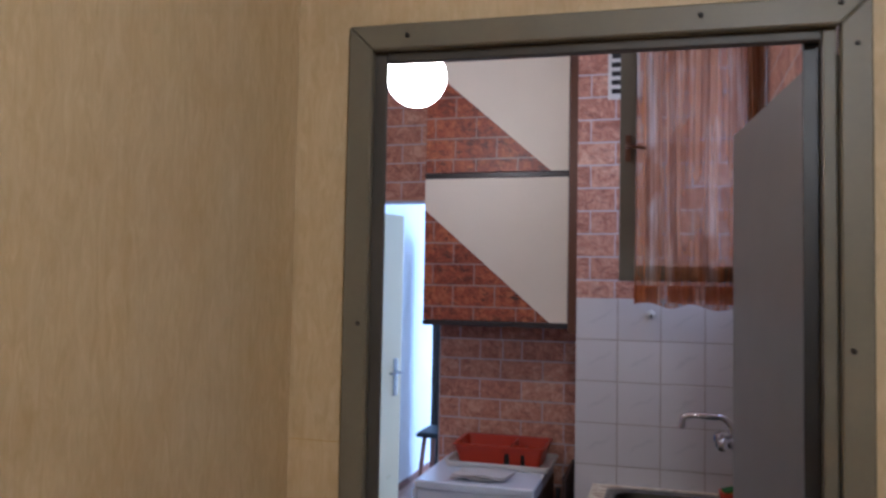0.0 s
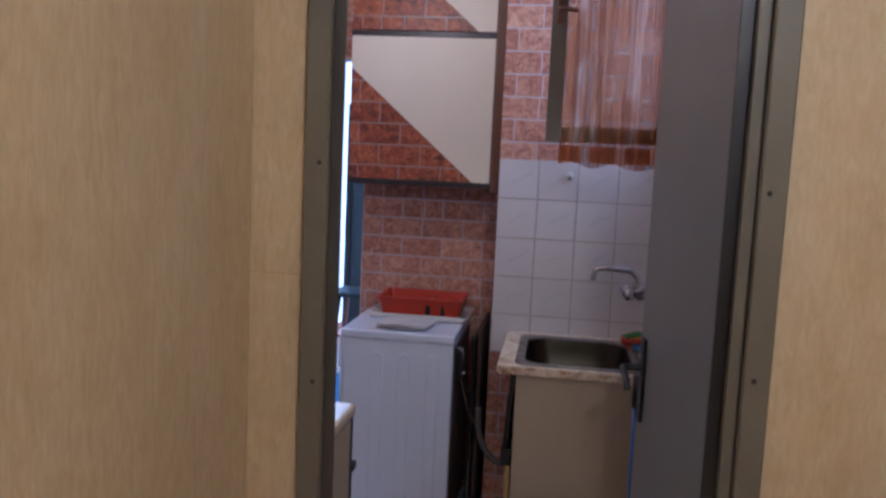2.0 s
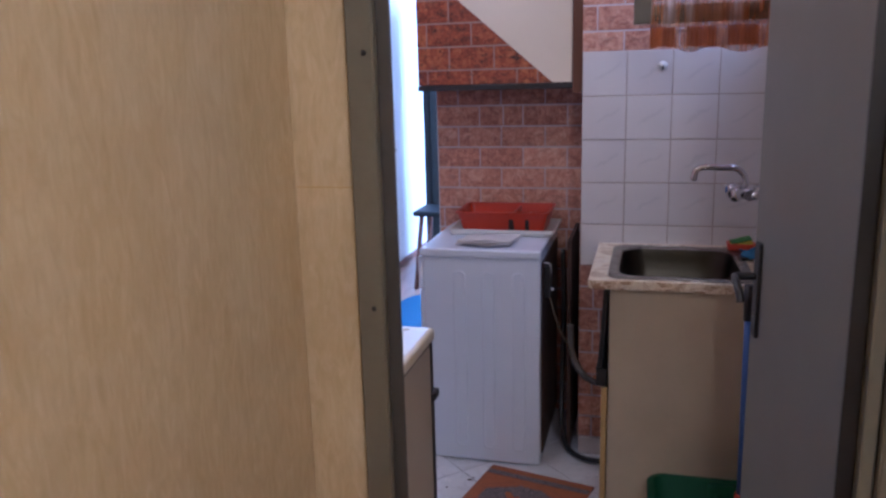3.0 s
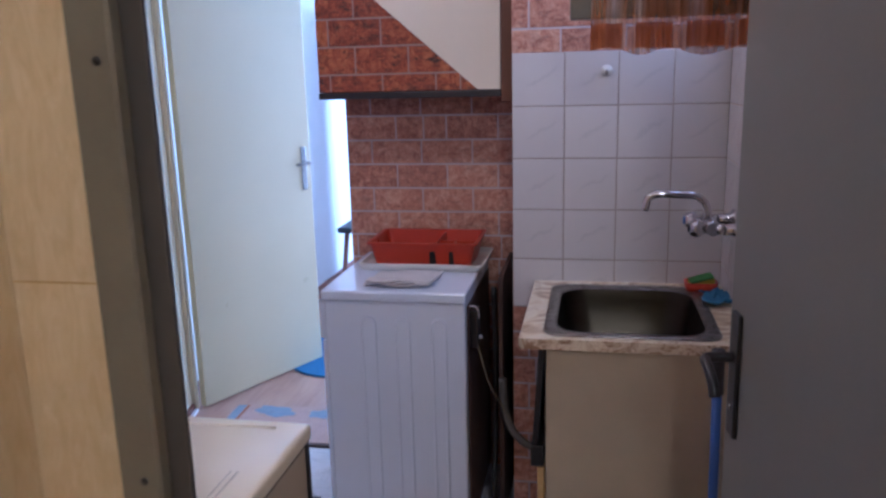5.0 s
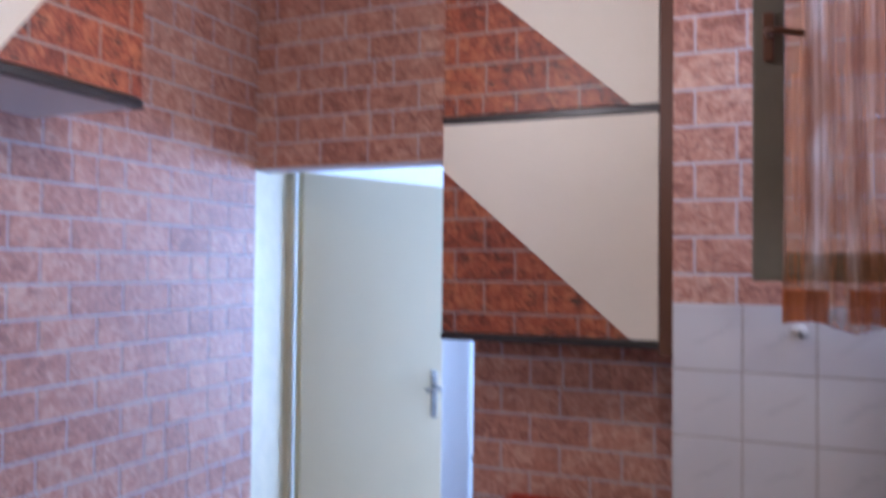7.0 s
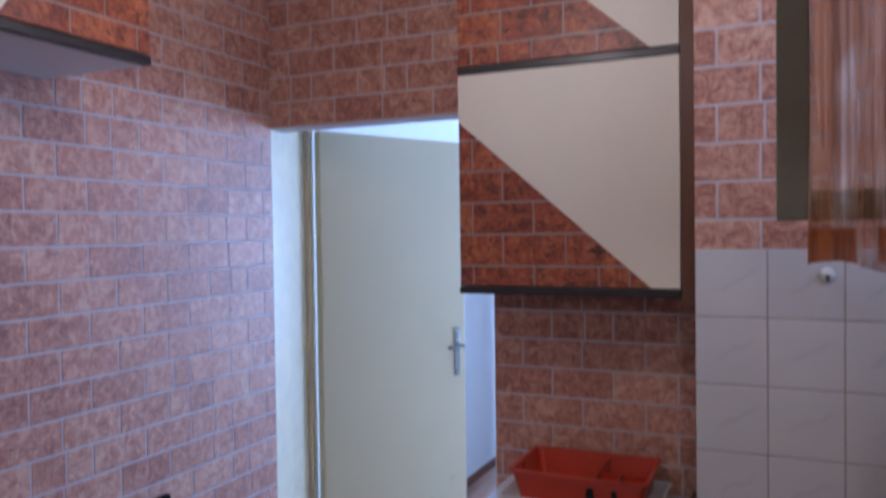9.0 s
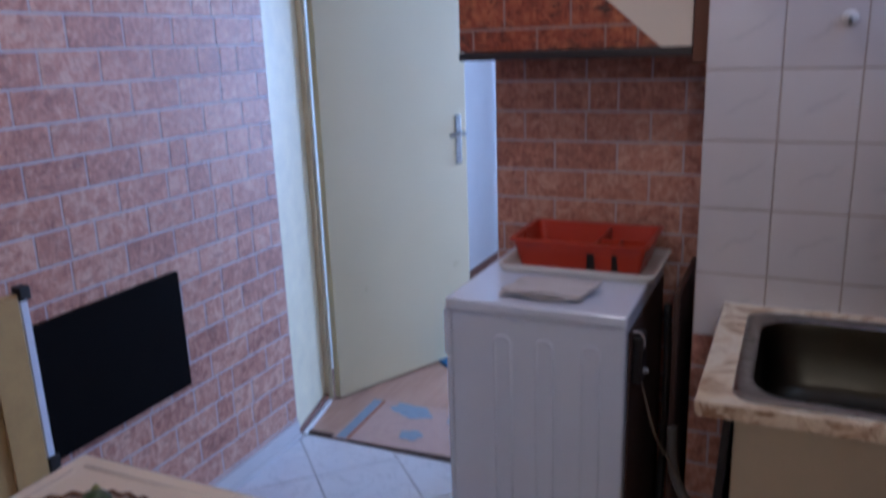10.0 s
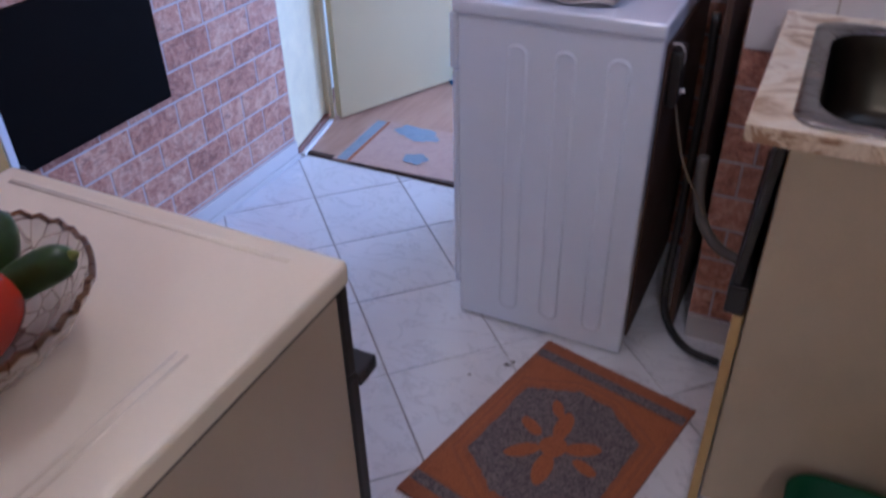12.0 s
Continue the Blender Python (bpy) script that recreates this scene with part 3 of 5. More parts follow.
def far_door():
    at = (-1.642, 3.955, 0.0)
    rz = math.degrees(math.atan2(0.71, 0.322))
    door = thing("door_2", at, "open white painted door with nickel lever handle", "door")
    part("leaf", placed(box(0, 0.775, -0.038, 0, 0.008, 2.0, 0.003), at, rz), M_WDOOR, door)
    plate = part("handle_plate", placed(box(0.705, 0.738, -0.046, -0.038, 0.93, 1.15, 0.004), at, rz), M_NICKEL, door, "narrow nickel handle plate")
    lever = smooth_line([(0.722, -0.046, 1.07), (0.722, -0.085, 1.07), (0.705, -0.092, 1.07), (0.63, -0.09, 1.068)], 5)
    part("lever", placed(tube(lever, 0.008, 10), at, rz), M_NICKEL, plate)


far_door()


# ---- cupboards with slanting brick print ----
def clip(poly, a, b, c):
    """The part of a polygon where a*x + b*z <= c."""
    out = []
    for p, q in zip(poly, poly[1:] + poly[:1]):
        dp, dq = a * p[0] + b * p[1] - c, a * q[0] + b * q[1] - c
        if dp <= 0:
            out.append(p)
        if dp * dq < 0:
            t = dp / (dp - dq)
            out.append((p[0] + t * (q[0] - p[0]), p[1] + t * (q[1] - p[1])))
    return out


def area(poly):
    return abs(sum(p[0] * q[1] - q[0] * p[1] for p, q in zip(poly, poly[1:] + poly[:1]))) / 2


def courses(region, u0, z0, length, course, joint, seed, upright=0.8):
    """Bricks of a running bond within a convex region [(u, z)...]."""
    rng = random.Random(seed)
    gap = joint * upright / 2
    us, zs = [p[0] for p in region], [p[1] for p in region]
    halves = []
    n = len(region)
    turn = sum(p[0] * q[1] - q[0] * p[1] for p, q in zip(region, region[1:] + region[:1]))
    for p, q in zip(region, region[1:] + region[:1]):
        a, b = q[1] - p[1], p[0] - q[0]
        if turn < 0:
            a, b = -a, -b
        halves.append((a, b, a * p[0] + b * p[1]))
    k0 = math.floor((min(zs) - z0) / course)
    for k in range(k0, k0 + math.ceil((max(zs) - min(zs)) / course) + 2):
        za, zb = z0 + k * course + joint / 2, z0 + (k + 1) * course - joint / 2
        u = u0 + (k % 2) * length / 2 - length * math.ceil((u0 + length - min(us)) / length + 1)
        while u < max(us):
            cuts = [u, u + length]
            if rng.random() < 0.13:
                cuts.insert(1, u + length * rng.choice((0.45, 0.55, 0.62)))
            for ua, ub in zip(cuts, cuts[1:]):
                poly = [(ua + gap, za), (ub - gap, za), (ub - gap, zb), (ua + gap, zb)]
                for h in halves:
                    poly = clip(poly, *h)
                    if len(poly) < 3:
                        break
                if len(poly) >= 3 and area(poly) > 0.00025:
                    yield poly
            u += length


SHARED = {}


def piece(name, poly, lift, mat, parent, frame_m, inset=0.0012):
    """One raised piece as an object of its own; alike pieces share a mesh."""
    lo_u, lo_z = min(p[0] for p in poly), min(p[1] for p in poly)
    hi_u, hi_z = max(p[0] for p in poly), max(p[1] for p in poly)
    cu, cz = (lo_u + hi_u) / 2, (lo_z + hi_z) / 2
    own = [(p[0] - cu, p[1] - cz) for p in poly]
    key = (mat.name, lift, tuple((round(a, 3), round(b, 3)) for a, b in own))
    if key not in SHARED:
        bm = prism(own, lift, inset)
        me = bpy.data.meshes.new(name)
        bm.to_mesh(me)
        bm.free()
        me.materials.append(mat)
        SHARED[key] = me
    ob = new(name, SHARED[key])
    ob.parent = parent
    ob.matrix_parent_inverse = Matrix.Translation(-BASE[parent.name])
    ob.matrix_basis = frame_m @ Matrix.Translation((cu, 0, cz))
    return ob


def slant_door(cup, name, w, h, fm, flip, seed):
    """A cupboard door, drawn in x and z with its face towards -y: brick print below a slanting edge, cream above."""
    body = box(0, w, 0.001, 0.018, 0, h, 0.0015, 1)
    bmesh.ops.transform(body, matrix=fm, verts=body.verts)
    door = part(name, body, M_MORTAR_FOIL, cup)
    cream = [(0, 0.78 * h), (0.88 * w, 0), (w, 0), (w, h), (0, h)]
    brick = [(0.0, 0.0), (0.88 * w, 0), (0, 0.78 * h)]
    if flip:
        cream = [(w - u, z) for u, z in cream][::-1]
        brick = [(w - u, z) for u, z in brick][::-1]
    bm = prism(cream, 0.0026, 0.0)
    bmesh.ops.transform(bm, matrix=fm, verts=bm.verts)
    part("cream_panel", bm, M_CREAM, door, "cream laminate panel with slanting edge")
    for poly in courses(brick, 0.04, -0.033, 0.178, 0.0885, 0.006, seed):
        piece("brick", poly, 0.0012, M_BRICK_FOIL, door, fm)
    return door


CX0, CX1, CY = -0.757, -0.152, 3.352


def rear_cupboard(z0, z1, seed, label):
    cup = thing("wall_cupboard", ((CX0 + CX1) / 2, (CY + YB0) / 2, z0), label, "cupboard", "cupboards above the washing machine")
    part("body", box(CX0 + 0.004, CX1, CY + 0.02, YB0 - 0.002, z0, z1, 0.002, 1), M_BROWN, cup)
    slant_door(cup, "door", CX1 - CX0, z1 - z0 - 0.024, pose(CX0, CY, z0 + 0.022), False, seed)
    part("bottom_trim", box(CX0 - 0.002, CX1 + 0.002, CY - 0.004, CY + 0.0195, z0 - 0.002, z0 + 0.02, 0.003), M_EDGE, cup, "black-brown bottom edge")


rear_cupboard(1.418, 2.034, 3, "wall cupboard with cream and brick print, lower of two")
rear_cupboard(2.036, 2.652, 4, "wall cupboard with cream and brick print, upper of two")
filler = thing("filler_panel", ((CX1 - 0.102) / 2, CY, 1.4), "dark brown wooden upright beside the wall cupboards", "panel")
part("board", box(CX1 + 0.003, -0.102, CY + 0.0055, YB0 - 0.002, 1.40, 2.67, 0.002, 1), M_BROWN, filler)
part("front_strip", box(CX1 + 0.003, -0.102, CY - 0.01, CY + 0.005, 1.40, 2.67, 0.003), M_BROWN, filler)

DX2 = -1.235


def side_cupboard(y0, y1, seed, flip, label):
    cup = thing("wall_cupboard", ((XL + DX2) / 2, (y0 + y1) / 2, 1.985), label, "cupboard", "cupboards on the side wall")
    part("body", box(XL + 0.002, DX2 - 0.02, y0 + 0.001, y1 - 0.001, 1.985, 2.66, 0.002, 1), M_CABSIDE, cup)
    slant_door(cup, "door", y1 - y0 - 0.008, 0.64, pose(DX2, y0 + 0.004, 2.008, 0, 0, 90), flip, seed)
    part("bottom_trim", box(DX2 - 0.02, DX2 + 0.004, y0 + 0.002, y1 - 0.002, 1.983, 2.004, 0.003), M_EDGE, cup, "black-brown bottom edge")


side_cupboard(2.235, 2.675, 5, True, "wall cupboard with brick print under a cream slant, side wall")
side_cupboard(1.795, 2.234, 6, False, "wall cupboard with cream and brick print, side wall")


# ---- ceiling globe lamps ----
def globe_lamp(at, r, ceiling, mat, label):
    lamp = thing("ceiling_lamp", (at[0], at[1], at[2] - r), label, "lamp")
    prof = [(r * math.sin(radians(a)), -r * math.cos(radians(a))) for a in range(0, 164, 9)]
    part("globe", lathe(prof, 40, at), mat, lamp, "glowing white glass globe")
    part("rod", tube([(at[0], at[1], at[2] + r * 0.98), (at[0], at[1], ceiling - 0.02)], 0.009, 12), M_BROWN, lamp)
    part("collar", lathe([(0, 0.0), (0.036, 0.0), (0.036, 0.03), (0, 0.03)], 24, (at[0], at[1], at[2] + r * 0.93)), M_BROWN, lamp)
    part("rose", lathe([(0, 0), (0.02, 0), (0.05, 0.018), (0.05, 0.024), (0, 0.024)], 24, (at[0], at[1], ceiling - 0.024)), M_BROWN, lamp)


globe_lamp((-0.53, 2.5, 2.232), 0.094, ZC, M_GLOBE, "lit white globe lamp hanging from the kitchen ceiling")
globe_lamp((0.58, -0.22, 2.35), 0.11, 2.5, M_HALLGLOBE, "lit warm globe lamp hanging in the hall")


# ---- open window sash with curtain, vent ----
def sash():
    y = 2.749
    win = tagged(thing("window_1", (0.3, y, 1.6), "", ""), "open grey framed window sash standing out from the wall", kind="structure")
    part("stile", box(0.083, 0.135, y - 0.018, y + 0.018, 1.605, 2.52, 0.003), M_FRAME, win)
    part("stile", box(0.468, 0.518, y - 0.018, y + 0.018, 1.605, 2.52, 0.003), M_FRAME, win)
    part("rail", box(0.1352, 0.4678, y - 0.017, y + 0.017, 1.605, 1.655, 0.003), M_FRAME, win)
    part("rail", box(0.1352, 0.4678, y - 0.017, y + 0.017, 2.47, 2.52, 0.003), M_FRAME, win)
    pane = part("pane", box(0.136, 0.467, y - 0.002, y + 0.002, 1.656, 2.469), M_SASHGLASS, win)
    pane.visible_shadow = False
    plate = part("handle", box(0.1, 0.118, y - 0.026, y - 0.0182, 1.985, 2.07, 0.003), M_BROWN, win, "dark bronze window handle")
    part("lever", tube(smooth_line([(0.109, y - 0.026, 2.03), (0.109, y - 0.05, 2.03), (0.125, y - 0.056, 2.028), (0.165, y - 0.05, 2.02)], 5), 0.006, 10), M_BROWN, plate)
    for z0, z1 in ((1.62, 1.66), (2.46, 2.5)):
        part("frame_bar", box(XR + 0.02, XR + 0.06, 2.772, 3.168, z0, z1, 0.003), M_FRAME, win)
    for y0 in (2.772, 3.13):
        part("frame_bar", box(XR + 0.02, XR + 0.06, y0, y0 + 0.038, 1.661, 2.459, 0.003), M_FRAME, win)


sash()


def curtain():
    bm = bmesh.new()
    nx, nz = 150, 40
    rows = []
    for j in range(nz + 1):
        f = j / nz
        row = []
        for i in range(nx + 1):
            u = i / nx
            x = 0.130 + 0.39 * u + 0.006 * math.sin(9 * u + 2 * f)
            fold = 0.011 * math.sin(2 * math.pi * (9 * u + 0.25 * math.sin(5 * u))) + 0.006 * math.sin(2 * math.pi * 21 * u + 1.3 * f)
            z = 1.532 + 0.96 * f + (1 - f) ** 6 * (0.008 * math.sin(17 * u) - 0.01 * u)
            row.append(bm.verts.new((x, 2.705 + fold * (0.55 + 0.45 * (1 - f)), z)))
        rows.append(row)
    for a, b in zip(rows, rows[1:]):
        for i in range(nx):
            bm.faces.new((a[i], a[i + 1], b[i + 1], b[i])).smooth = True
    cur = solid("curtain", bm, M_CURTAIN, "sheer curtain with orange-brown blocks hung on the open window sash", "curtain")
    return cur


curtain()
solid("curtain_wire", tube([(0.09, 2.705, 2.495), (0.515, 2.705, 2.495)], 0.004, 8), M_NICKEL, "thin metal curtain wire along the sash top", "curtain wire")

vent = thing("wall_vent", (0.07, YT, 2.32), "pale wall vent with dark slots beside the window", "vent")
part("plate", box(0.012, 0.13, YT - 0.006, YT - 0.0005, 2.3, 2.49, 0.002), M_TRAY, vent)
for k in range(5):
    part("slot", box(0.026, 0.116, YT - 0.0085, YT - 0.0062, 2.322 + 0.034 * k, 2.34 + 0.034 * k), M_BLACK, vent, "dark vent slot")

hook = thing("wall_hook", (0.176, YT - 0.01, 1.475), "small clear hook stuck on the wall tiles", "hook")
part("pad", lathe([(0, 0), (0.016, 0), (0.014, 0.004), (0, 0.006)], 20), M_TRAY, hook)
pad = [o for o in hook.children][0]
pad.data.transform(pose(0.176 - 0.176, 0.0, 0.014, 90, 0, 0) @ Matrix.Translation(BASE[hook.name]))
part("peg", tube(smooth_line([(0.176, YT - 0.014, 1.485), (0.176, YT - 0.03, 1.478), (0.176, YT - 0.036, 1.49)], 5), 0.004, 8), M_NICKEL, hook)


# ---- washing machine and what lies on it ----
def washer():
    x0, x1, y0, y1 = -0.668, -0.229, 3.036, 3.575
    wm = thing("washing_machine", ((x0 + x1) / 2, (y0 + y1) / 2, 0), "white front-loading washing machine with ribbed side panel", "washing machine")
    part("body", box(x0, x1, y0, y1, 0.01, 0.818, 0.008, 3), M_ENAMEL, wm)
    part("lid", box(x0 - 0.012, x1 + 0.004, y0 - 0.006, y1, 0.8185, 0.85, 0.009, 3), M_ENAMEL, wm, "smooth white top")
    part("control_panel", box(x0 - 0.022, x0 - 0.0005, y0 + 0.002, y1, 0.69, 0.818, 0.009, 3), M_ENAMEL, wm)
    part("front_panel", box(x0 - 0.016, x0 - 0.0005, y0 + 0.002, y1, 0.1, 0.688, 0.008, 3), M_ENAMEL, wm)
    ring = lathe([(0.15, 0.0), (0.165, 0.012), (0.15, 0.028), (0.12, 0.022), (0, 0.03)], 40)
    bmesh.ops.transform(ring, matrix=pose(x0 - 0.0165, (y0 + y1) / 2, 0.42, 0, -90, 0), verts=ring.verts)
    part("porthole", ring, M_BLACK, wm, "dark round door")
    for a, b in ((-0.556, -0.504), (-0.449, -0.396), (-0.335, -0.283)):
        for lo, hi, y in (((a + b) / 2 - 0.026, (a + b) / 2 + 0.026, y0 - 0.0045),):
            pts = rounded((lo + hi) / 2, 0.415, (hi - lo) / 2, 0.355, 0.024, 5)
            inner = rounded((lo + hi) / 2, 0.415, (hi - lo) / 2 - 0.006, 0.349, 0.019, 5)
            deep = rounded((lo + hi) / 2, 0.415, (hi - lo) / 2 - 0.011, 0.344, 0.014, 5)
            bm = loft([[(x, y0 + 0.0005, z) for x, z in pts], [(x, y, z) for x, z in inner], [(x, y + 0.002, z) for x, z in deep]], False, True, smooth=False)
            part("rib", bm, M_ENAMEL, wm, "pressed rib")
    part("back_panel", box(x1 + 0.0005, x1 + 0.006, y0 + 0.03, y1 - 0.03, 0.05, 0.8, 0.002), M_BACK, wm, "brown rear panel")
    part("bracket", box(x1 + 0.0065, x1 + 0.03, y0 + 0.05, y0 + 0.12, 0.66, 0.78, 0.006), M_BLACK, wm)
    part("hose_clip", tube(smooth_line([(x1 - 0.004, y0 + 0.07, 0.664), (x1 + 0.014, y0 + 0.078, 0.668), (x1 + 0.024, y0 + 0.082, 0.684), (x1 + 0.04, y0 + 0.082, 0.69)], 4), 0.006, 10), M_TRAY, wm, "white hose clip")
    for x in (x0 + 0.05, x1 - 0.05):
        for y in (y0 + 0.05, y1 - 0.05):
            part("foot", lathe([(0, 0), (0.022, 0), (0.022, 0.0098), (0, 0.0098)], 16, (x, y, 0)), M_BLACK, wm)


washer()
cable = [(-0.205, 3.115, 0.668), (-0.165, 3.085, 0.55), (-0.12, 3.08, 0.47), (-0.1, 3.08, 0.43)]
solid("cable", tube(smooth_line(cable, 8), 0.003, 8), M_CABLE, "thin tan cable behind the washing machine", "cable")
hose = [(-0.125, 3.1, 0.56), (-0.12, 3.095, 0.47), (-0.095, 3.085, 0.4), (-0.05, 3.07, 0.36), (0.004, 3.06, 0.35)]
solid("inlet_hose", tube(smooth_line(hose, 8), 0.012, 12), M_HOSE, "grey rubber hose running to the sink unit", "hose")
hose = [(-0.175, 3.3, 0.8), (-0.17, 3.3, 0.6), (-0.17, 3.26, 0.3), (-0.165, 3.19, 0.12), (-0.14, 3.18, 0.03), (-0.08, 3.12, 0.018), (0.0, 3.1, 0.018)]
solid("drain_hose", tube(smooth_line(hose, 8), 0.01, 12), M_BLACK, "black drain hose hanging behind the washing machine", "hose")
solid("standing_board", box(-0.148, -0.133, 3.2, 3.56, 0.0, 0.86, 0.003), M_BACK, "dark board standing behind the washing machine", "board")


wire = [(-0.222, 3.09, 0.795), (-0.205, 3.1, 0.79), (-0.198, 3.112, 0.76), (-0.208, 3.12, 0.72), (-0.205, 3.118, 0.7)]
solid("wire_loop", tube(smooth_line(wire, 6), 0.0028, 8), M_CLOTH, "thin pale wire looped on the washing machine's rear edge", "wire")


def crumb(x, y, size, seed):
    """A flat lump of dirt on the tiles."""
    rng = random.Random(seed)
    out = bmesh.new()
    bmesh.ops.create_icosphere(out, subdivisions=2, radius=1.0)
    for v in out.verts:
        k = rng.uniform(0.75, 1.15)
        v.co = Vector((x + v.co.x * k * size, y + v.co.y * k * size * 0.6, 0.0004 + max(0.0, v.co.z) * 0.003))
    solid("crumb", out, M_BACK, "dark brown crumb of dirt on the floor tiles", "dirt", group="crumbs on the floor")


crumb(-0.473, 2.895, 0.009, 3)
crumb(-0.462, 2.911, 0.006, 5)
crumb(-0.544, 2.824, 0.005, 7)


def drip_tray():
    o = [(x, y) for x, y in rounded(-0.42, 3.425, 0.215, 0.145, 0.02, 4)]
    i = [(x, y) for x, y in rounded(-0.42, 3.425, 0.205, 0.135, 0.016, 4)]
    bm = loft([[(x, y, 0.8505) for x, y in i], [(x, y, 0.874) for x, y in o], [(x, y, 0.875) for x, y in i], [(x, y, 0.857) for x, y in i]])
    solid("drip_tray", bm, M_TRAY, "shallow white plastic tray on the washing machine", "tray")


drip_tray()


def dish_rack():
    at = (-0.42, 3.44, 0.8575)
    rack = thing("dish_rack", at, "red plastic dish rack with cutlery compartments in a tray", "dish rack")
    z0, z1 = 0.8575, 0.94
    cx, cy = at[0], at[1]

    def ring(hx, hy, z, r=0.015):
        return [(x, y, z) for x, y in rounded(cx, cy, hx, hy, r, 4)]
    bm = loft([ring(0.163, 0.105, z0), ring(0.182, 0.122, z1 - 0.006), ring(0.19, 0.13, z1 - 0.006), ring(0.19, 0.13, z1), ring(0.178, 0.118, z1), ring(0.159, 0.1, z0 + 0.004)], smooth=False)
    part("basket", bm, M_RED, rack)
    part("divider", box(cx + 0.04, cx + 0.044, cy - 0.109, cy + 0.109, z0 + 0.0045, z1 - 0.008), M_RED, rack)
    part("divider", box(cx + 0.0445, cx + 0.168, cy - 0.02, cy - 0.016, z0 + 0.0045, z1 - 0.012), M_RED, rack)
    part("divider", box(cx + 0.1, cx + 0.104, cy - 0.105, cy - 0.0205, z0 + 0.0045, z1 - 0.012), M_RED, rack)
    for x, w in ((cx + 0.036, 0.012), (cx + 0.1, 0.009)):
        bm = box(x - w, x + w, -0.0012, 0.0, 0.0, 0.048)
        for v in bm.verts:
            if v.co.z > 0.02:
                v.co.x = x + (v.co.x - x) * 0.75
        bmesh.ops.transform(bm, matrix=pose(0, cy - 0.1075, z0 + 0.006, 11.5, 0, 0), verts=bm.verts)
        part("slot", bm, M_BLACK, rack, "dark slot in the front wall")
    part("slats", box(cx - 0.15, cx + 0.036, cy - 0.003, cy + 0.003, z0 + 0.005, z0 + 0.03), M_RED, rack)


dish_rack()


def folded_cloth():
    bm = bmesh.new()
    rng = random.Random(2)
    nx, ny = 26, 16
    for layer in range(3):
        g = []
        for j in range(ny + 1):
            row = []
            for i in range(nx + 1):
                u, v = i / nx, j / ny
                x = -0.55 + 0.2 * u + 0.02 * v + 0.004 * layer
                y = 3.068 + 0.135 * v + 0.008 * math.sin(7 * u + layer) * (1 - v) + 0.006 * u
                z = 0.853 + 0.0065 * layer + 0.0035 * math.sin(9 * u + 1.7 * layer) * (1 - 0.6 * v) + 0.002 * math.sin(11 * v + 3 * u)
                row.append(bm.verts.new((x, y, z + 0.0045)))
            g.append(row)
        top = [f for j in range(ny) for f in [bm.faces.new((g[j][i], g[j][i + 1], g[j + 1][i + 1], g[j + 1][i])) for i in range(nx)]]
        ext = bmesh.ops.extrude_face_region(bm, geom=top)
        bmesh.ops.translate(bm, verts=[e for e in ext["geom"] if isinstance(e, bmesh.types.BMVert)], vec=(0, 0, 0.005))
    for f in bm.faces:
        f.smooth = True
    bmesh.ops.recalc_face_normals(bm, faces=bm.faces)
    solid("folded_cloth", bm, M_CLOTH, "folded pale grey cloth on the washing machine", "cloth")


folded_cloth()


# ---- sink unit ----
def sink_unit():
    unit = thing("sink_cabinet", (0.27, 2.94, 0), "beige sink cabinet with yellow wood door edge and black handle", "cabinet")
    part("side_panel", box(0.034, 0.518, 2.668, 2.686, 0.035, 0.826, 0.002, 1), M_PANEL, unit)
    part("side_panel", box(0.034, 0.518, 3.172, 3.19, 0.035, 0.826, 0.002, 1), M_PANEL, unit)
    part("back_panel", box(0.506, 0.518, 2.6865, 3.1715, 0.035, 0.826), M_BACK, unit)
    part("floor_panel", box(0.034, 0.505, 2.6865, 3.1715, 0.035, 0.053), M_PANEL, unit)
    part("plinth", box(0.066, 0.515, 2.675, 3.18, 0.0, 0.0345, 0.002, 1), M_BLACK, unit, "black recessed plinth")
    door = part("door", box(0.013, 0.031, 2.664, 3.188, 0.012, 0.50, 0.002, 1), M_WOOD, unit, "yellow wood-edged door")
    part("handle", box(-0.004, 0.03, 2.663, 3.188, 0.503, 0.5605, 0.004), M_BLACK, door, "black grip strip")
    front = box(0.016, 0.031, 2.666, 3.188, 0.562, 0.822, 0.003)
    for v in front.verts:
        v.co.x -= 0.016 * (0.822 - v.co.z) / 0.26
    part("drawer_front", front, M_BLACK, unit, "black slanting upper front")


sink_unit()


